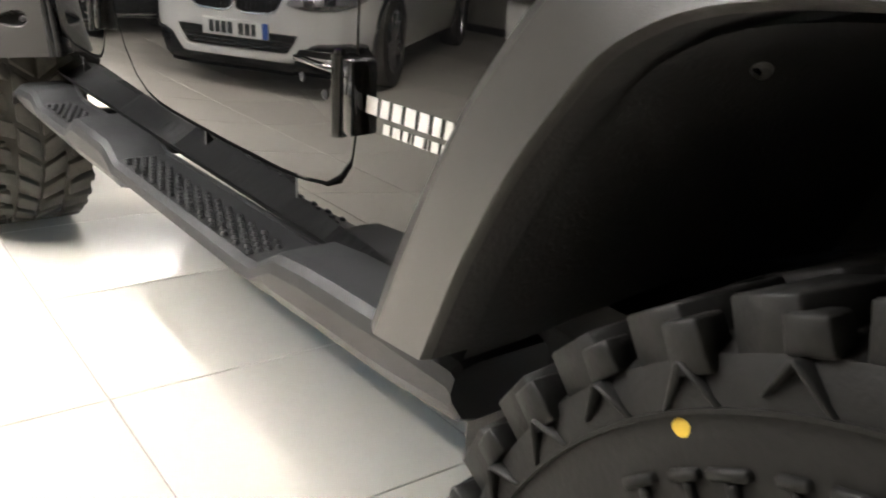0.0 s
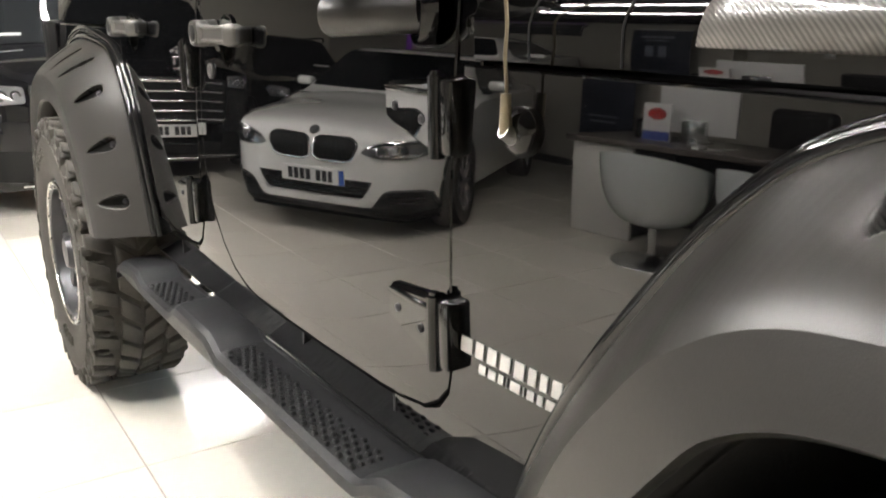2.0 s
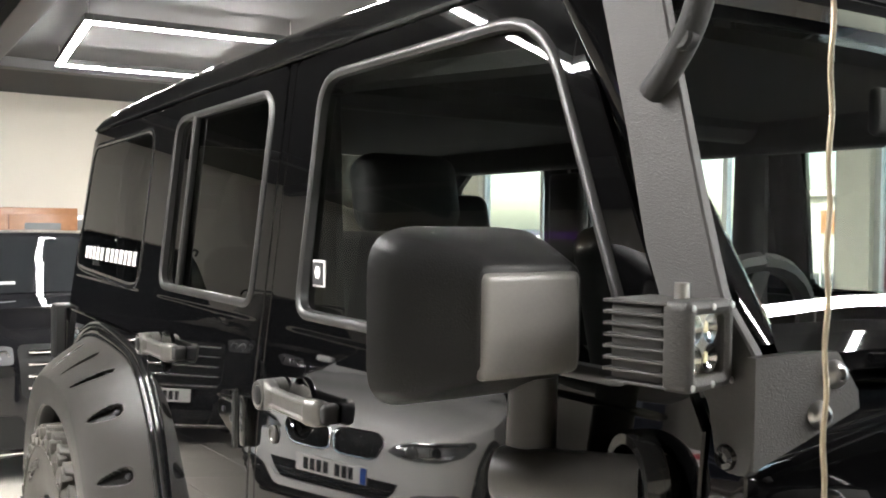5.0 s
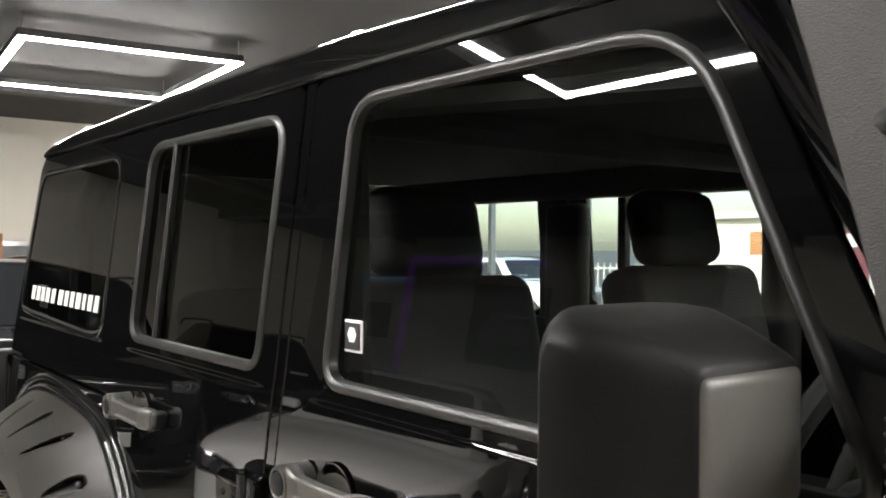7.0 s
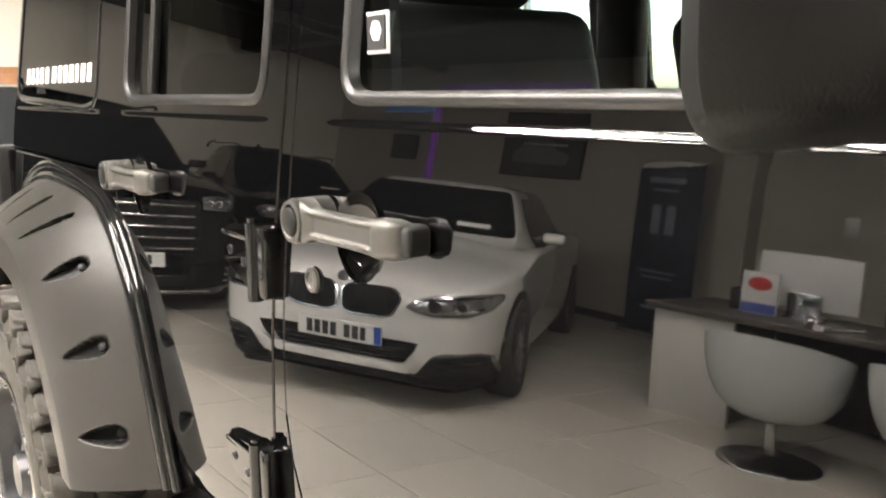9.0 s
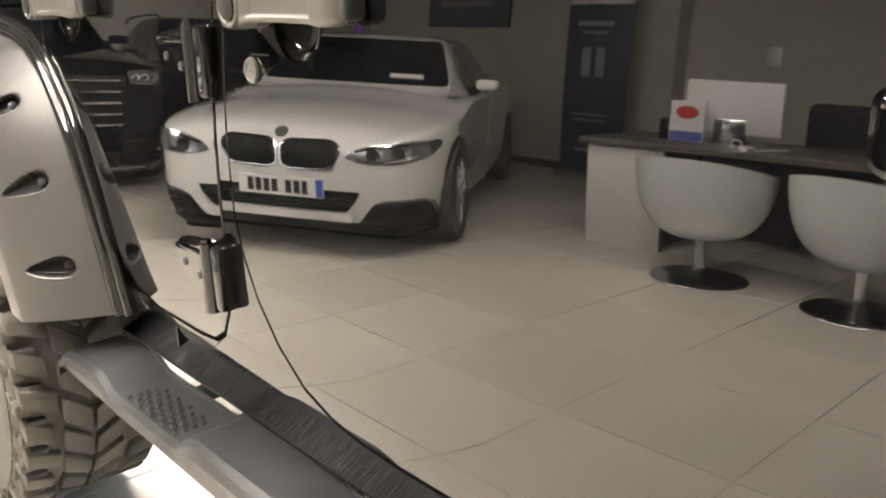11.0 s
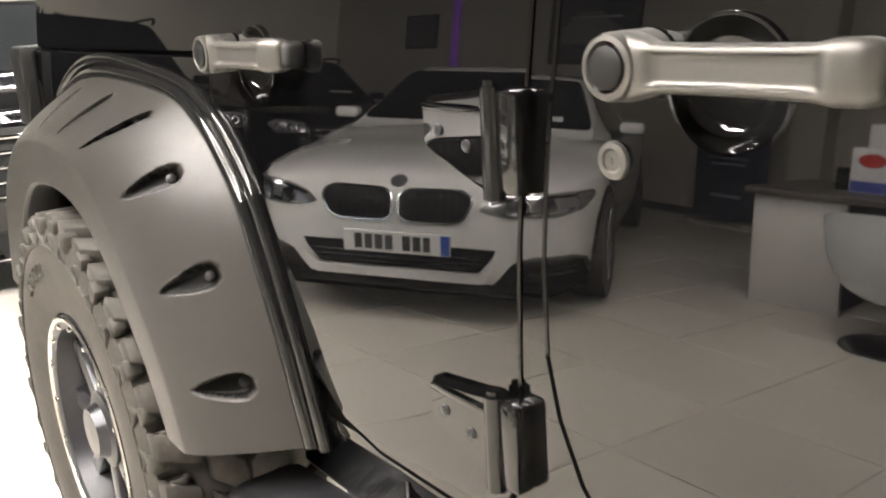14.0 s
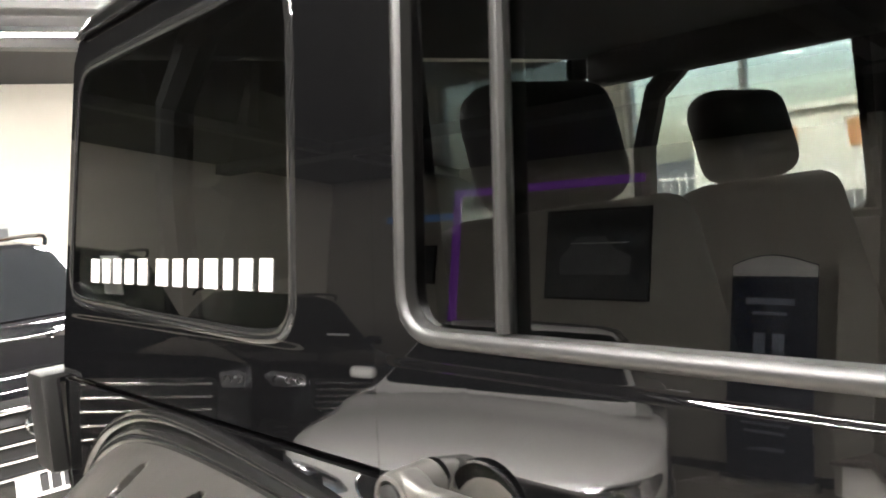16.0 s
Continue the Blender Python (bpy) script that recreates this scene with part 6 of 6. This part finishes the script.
            tube(rail, smooth_line([(-1.95, sg * 0.62 * W, ROOF - 0.05), (-2.1, sg * 0.64 * W, ROOF + 0.01), (-3.2, sg * 0.63 * W, ROOF - 0.01), (-3.45, sg * 0.61 * W, ROOF - 0.07)], 4), 0.014, 8)
            part("roof_rail", rail, TRIM, car)
    return car


parked_car("white_coupe", "white two-door coupe with dark grilles and black front lip", (-3.693, -1.776, 0), 55.3, WHITE_PAINT, (4.43, 0.887, 0.775, 0.95, 1.37, 2.69, 0.325, 0.79), "coupe")
parked_car("black_suv", "black sport utility car with chrome grille bars", (-6.1, -1.5, 0), 6, DARK_PAINT, (4.75, 0.96, 1.02, 1.15, 1.74, 2.9, 0.37, 0.85), "suv")
parked_car("black_estate", "black car with a chrome-barred grille and four-ring badge", (-5.0, 0.64, 0), 1, DARK_PAINT, (4.7, 0.93, 0.87, 0.98, 1.45, 2.8, 0.34, 0.88), "rings")

parked_car("dark_hatchback", "dark hatchback parked beside the wall behind the coupe", (-6.95, -3.85, 0), 10, DARK_PAINT, (4.1, 0.88, 0.9, 1.02, 1.5, 2.55, 0.32, 0.8), "suv")
parked_car("street_car", "white hatchback parked in the street outside", (-12.6, 13.0, -0.15), 0, WHITE_PAINT, (4.1, 0.88, 0.9, 1.02, 1.5, 2.55, 0.32, 0.8), "suv")

# ---------------------------------------------------------------- sales corner
desk = thing("sales_desk", "white-fronted sales desk with a dark worktop", "desk", (-2.96, -3.61, 0), -5.2)
part("side_panel", slab(0, 0.497, -0.035, 0.0, 0.0, 0.68, bevel=0.003), DESK, desk)
part("side_panel", slab(2.3, 2.74, -0.035, 0.0, 0.0, 0.68, bevel=0.003), DESK, desk)
part("back_panel", slab(0.497, 2.3, -0.62, -0.58, 0.05, 0.68, bevel=0.003), BLACK, desk)
part("end_panel", slab(0.0, 0.03, -0.70, -0.035, 0.0, 0.68, bevel=0.003), DESK, desk)
part("end_panel", slab(2.71, 2.74, -0.70, -0.035, 0.0, 0.68, bevel=0.003), DESK, desk)
part("drawer_block", slab(0.03, 0.48, -0.68, -0.04, 0.02, 0.67, bevel=0.003), BLACK, desk)
part("worktop", slab(-0.04, 2.80, -0.80, 0.05, 0.68, 0.72, bevel=0.004), DESK_TOP, desk, "dark stained worktop")


def bubble_stool(x, y, turn):
    s = thing("bubble_chair", "white glossy bucket chair on a chrome stem and round foot", "chair", (x, y, 0), turn, group="chairs at the desk")
    bowl = bmesh.new()
    rows = []
    for i in range(13):
        a = i / 12
        r = 0.36 * math.sin(0.12 + a * 1.42) ** 0.8
        ring_ = []
        for k in range(40):
            b = 2 * math.pi * k / 40
            back = 0.5 + 0.5 * math.cos(b)
            z = 0.245 + 0.40 * (1 - math.cos(a * 1.5)) * (0.82 + 0.47 * back * a)
            ring_.append(Vector((r * 0.86 * math.cos(b), r * math.sin(b), z)))
        rows.append(ring_)
    loft(bowl, rows, closed_u=True)
    bowl.faces.new([v for v in bowl.verts[:40]][::-1])
    bmesh.ops.recalc_face_normals(bowl, faces=bowl.faces[:])
    bmesh.ops.solidify(bowl, geom=bowl.faces[:], thickness=0.018)
    part("shell", bowl, SHELL, s)
    part("cushion", lathe(bmesh.new(), [(0.0001, 0.42), (0.17, 0.42), (0.225, 0.395), (0.215, 0.36)], n=32), LEATHER, s)
    part("stem", rod(bmesh.new(), (0, 0, 0.03), (0, 0, 0.25), 0.026, n=20), CHROME, s)
    part("foot", lathe(bmesh.new(), [(0.0001, 0.045), (0.03, 0.045), (0.05, 0.03), (0.2, 0.018), (0.25, 0.009), (0.254, 0.0)], n=40), FOOT, s, "round chrome foot")
    return s


bubble_stool(-2.013, -3.30, 84)
bubble_stool(-1.208, -3.29, 98)
mon = thing("computer", "white all-in-one computer seen from behind on the desk", "computer", (-2.31, -4.15, 0.72), -9)
part("screen", slab(-0.29, 0.29, -0.02, 0.015, 0.06, 0.41, bevel=0.012), PAPER, mon)
part("stand", slab(-0.09, 0.09, -0.015, 0.06, 0.006, 0.16, bevel=0.006), CHROME, mon)
part("foot", slab(-0.1, 0.1, -0.09, 0.09, 0.0, 0.008, bevel=0.002), CHROME, mon)
card = thing("leaflet_stand", "red, white and blue leaflet stand on the desk", "sign", (-2.485, -3.93, 0.72), -10)
part("panel", slab(-0.105, 0.105, -0.01, 0.01, 0.0, 0.27, bevel=0.003), PAPER, card, smooth=False)
part("red_print", lathe(bmesh.new(), [(0.0001, 0.0), (0.066, 0.0), (0.069, -0.002)], Matrix.Translation((0, 0.0135, 0.195)) @ Matrix.Diagonal((1, 1, 0.62, 1)) @ pose(0, 0, 0, -90), 24), RED_PRINT, card)
part("blue_print", slab(-0.1, 0.1, 0.0105, 0.0125, 0.005, 0.07), BLUE_PRINT, card, smooth=False)
box_ = thing("small_office_box", "small dark box on the desk beside the leaflets", "box", (-2.64, -4.02, 0.72), -10)
part("body", slab(-0.06, 0.06, -0.05, 0.05, 0, 0.14, bevel=0.008), BLACK, box_)
oc = thing("office_chair", "black leather office chair behind the desk", "chair", (-1.86, -4.78, 0), 12)
part("backrest", slab(-0.27, 0.27, -0.06, 0.06, 0.52, 1.0, bevel=0.06, segs=4), LEATHER, oc)
part("seat", slab(-0.26, 0.26, 0.0, 0.5, 0.43, 0.53, bevel=0.04, segs=3), LEATHER, oc)
part("stem", rod(bmesh.new(), (0, 0.25, 0.08), (0, 0.25, 0.45), 0.03), BLACK, oc)
for k in range(5):
    part("leg", slab(0, 0.3, -0.02, 0.02, 0.05, 0.085, bevel=0.006), BLACK, oc).matrix_local = pose(0, 0.25, 0, 0, 0, 72 * k)
tap = thing("desk_mouse_cable", "white cable loop and mouse on the desk", "mouse", (-2.09, -3.80, 0.72), 0)
cb = bmesh.new()
tube(cb, smooth_line([(-0.05, 0, 0.01), (-0.02, 0.02, 0.06), (0.03, 0.03, 0.05), (0.07, 0.05, 0.008), (0.2, -0.2, 0.006)], 5), 0.005, 6)
part("cable", cb, PAPER, tap)
part("mouse", slab(0.05, 0.11, 0.02, 0.12, 0.0, 0.03, bevel=0.012, segs=3), PAPER, tap)

# roll-up banner, pictures, coloured light lines
ban = thing("rollup_banner", "navy blue printed roll-up banner stand by the wall", "banner", (-4.61, -5.98, 0), 0)
cv = bmesh.new()
# the print is a bowed sheet with a rounded top edge
loft(cv, [[Vector((-0.36 + 0.72 * k / 16, 0.05 * math.cos((k / 16 - 0.5) * 3.0), 0.08 + (1.83 + 0.08 * math.cos((k / 16 - 0.5) * 3.0)) * j / 12)) for k in range(17)] for j in range(13)])
bmesh.ops.recalc_face_normals(cv, faces=cv.faces[:])
bmesh.ops.solidify(cv, geom=cv.faces[:], thickness=0.004)
part("print", cv, BANNER, ban)
part("base", slab(-0.38, 0.38, -0.1, 0.1, 0.0, 0.08, bevel=0.015), CHROME, ban)
head = bmesh.new()
loft(head, [[Vector((-0.355 + 0.71 * k / 16, 0.056 * math.cos((k / 16 - 0.5) * 3.0) + 0.001, 1.82 + (0.08 + 0.08 * math.cos((k / 16 - 0.5) * 3.0)) * j / 2)) for k in range(17)] for j in range(3)])
bmesh.ops.recalc_face_normals(head, faces=head.faces[:])
bmesh.ops.solidify(head, geom=head.faces[:], thickness=0.003)
part("top_panel", head, PAPER, ban)
for z, w, h in ((1.60, 0.2, 0.05), (1.52, 0.14, 0.025), (1.08, 0.05, 0.3), (0.68, 0.2, 0.02), (0.62, 0.17, 0.02), (0.3, 0.15, 0.03)):
    for dx in ((-0.08, 0.08) if w < 0.1 else (0,)):
        part("print_bar", slab(dx - w, dx + w, 0.055 - 0.2 * (abs(dx) + w) ** 2, 0.059, z, z + h), BANNER_PALE, ban, smooth=False)


def picture(x, z, w, h, label):
    p = thing("wall_picture", label, "picture", (x, -6.3, z), 0)
    part("frame", slab(-w / 2, w / 2, 0.002, 0.03, -h / 2, h / 2, bevel=0.006), BLACK, p)
    part("print", slab(-w / 2 + 0.02, w / 2 - 0.02, 0.03, 0.033, -h / 2 + 0.02, h / 2 - 0.02), PICTURE, p, smooth=False)
    return p


pic = picture(-6.64, 2.045, 1.29, 0.89, "dark framed photograph of a parked car on the wall")
part("printed_car", sheet(rounded([(-0.42, -0.2), (-0.44, -0.02), (-0.25, 0.04), (-0.12, 0.17), (0.22, 0.17), (0.36, 0.03), (0.45, -0.03), (0.44, -0.2)], 0.04), lambda a, b: -0.036, (), 0.5, 0.002), PICTURE_MID, pic).matrix_local = pose(0, 0, 0, 0, 0, 180)
part("printed_line", slab(-0.3, 0.4, 0.0345, 0.036, 0.1, 0.115), PAPER, pic, smooth=False)
picture(-9.35, 1.95, 0.62, 0.45, "small dark framed picture on the wall")
ll = thing("purple_light_line", "purple LED light line fixed up the wall", "lamp", (-8.7, -6.3, 0))
part("upright", slab(-0.06, 0.06, 0.002, 0.03, 0.9, 2.80, bevel=0.004), PURPLE, ll, smooth=False)
part("crosspiece", slab(0.06, 2.6, 0.002, 0.03, 2.72, 2.80, bevel=0.004), PURPLE, ll, smooth=False)
lb_ = thing("blue_light_line", "dim blue LED light line along the wall", "lamp", (-9.38, -6.3, 2.5))
part("line", slab(-0.6, 0.6, 0.002, 0.03, -0.04, 0.04, bevel=0.004), BLUE_LED, lb_, smooth=False)
sw_ = thing("wall_socket", "grey wall switch plate", "switch", (-3.05, -6.3, 1.35))
part("plate", slab(-0.06, 0.06, 0.001, 0.014, -0.09, 0.09, bevel=0.004), ALU, sw_)

# far wall: wooden glazed cabinet and a small window
cab = thing("glazed_cabinet", "orange-brown wooden cabinet with glazed doors", "cabinet", (-11.05, 0.92, 0), 90)
part("carcass", slab(-0.78, 0.78, 0.0, 0.22, 0.0, 1.68, bevel=0.006), WOOD, cab)
for x in (-0.385, 0.385):
    d_ = part("door", slab(x - 0.37, x + 0.37, -0.025, -0.001, 0.05, 1.6, bevel=0.005), WOOD, cab)
    part("door_glass", slab(x - 0.2, x + 0.2, -0.03, -0.026, 0.8, 1.5), PICTURE_MID, d_, smooth=False)
note = thing("wall_notice", "small pale framed notice on the wall", "picture", (-11.298, 1.89, 1.37), 90)
part("frame", slab(-0.225, 0.225, -0.03, -0.001, -0.225, 0.225, bevel=0.005), ALU, note)
part("print", slab(-0.17, 0.17, -0.034, -0.031, -0.17, 0.17), PICTURE_MID, note, smooth=False)

# ---------------------------------------------------------------- floor tiles
PITCH, GAP = 0.61, 0.004
tile_bm = bmesh.new()
h = PITCH / 2 - GAP / 2
lo = [tile_bm.verts.new((sx * h, sy * h, -0.012)) for sx, sy in ((-1, -1), (1, -1), (1, 1), (-1, 1))]
mi = [tile_bm.verts.new((sx * h, sy * h, -0.0015)) for sx, sy in ((-1, -1), (1, -1), (1, 1), (-1, 1))]
hi = [tile_bm.verts.new((sx * (h - 0.0015), sy * (h - 0.0015), 0)) for sx, sy in ((-1, -1), (1, -1), (1, 1), (-1, 1))]
tile_bm.faces.new(hi)
for a, b in ((lo, mi), (mi, hi)):
    for k in range(4):
        tile_bm.faces.new((a[k], a[(k + 1) % 4], b[(k + 1) % 4], b[k]))
floor_ob = bpy.data.objects["floor"]
tile_ob = part("tile", tile_bm, TILE, floor_ob, smooth=False)
tile_me = tile_ob.data
rest_v, rest_f = [], []
spots = []
i0, j0 = -0.875 + PITCH / 2, -0.12 + PITCH / 2
for i in range(-19, 12):
    for j in range(-12, 13):
        x, y = i0 + i * PITCH, j0 + j * PITCH
        if FLOOR_X[0] - h < x < FLOOR_X[1] + h and FLOOR_Y[0] - h < y < FLOOR_Y[1] + h:
            spots.append((x, y))
spots.sort(key=lambda p: (p[0] + 1.5) ** 2 + 1.6 * (p[1] + 1.0) ** 2)
tile_ob.location = (*spots[0], 0)
for x, y in spots[1:280]:
    o = bpy.data.objects.new("tile", tile_me)
    scene.collection.objects.link(o)
    o.parent, o.location = floor_ob, (x, y, 0)
for x, y in spots[280:]:
    n0 = len(rest_v)
    rest_v += [(max(FLOOR_X[0], min(FLOOR_X[1], x + sx * hh)), max(FLOOR_Y[0], min(FLOOR_Y[1], y + sy * hh)), z) for hh, z in ((h, -0.012), (h - 0.0015, 0)) for sx, sy in ((-1, -1), (1, -1), (1, 1), (-1, 1))]
    rest_f += [(n0 + 4, n0 + 5, n0 + 6, n0 + 7)] + [(n0 + k, n0 + (k + 1) % 4, n0 + 4 + (k + 1) % 4, n0 + 4 + k) for k in range(4)]
me = bpy.data.meshes.new("tiles")
me.from_pydata(rest_v, [], rest_f)
me.materials.append(TILE)
rest = new("outer_tiles", me)
rest.parent = floor_ob
tagged(rest, "more of the same cream floor tiles", kind="stuff")
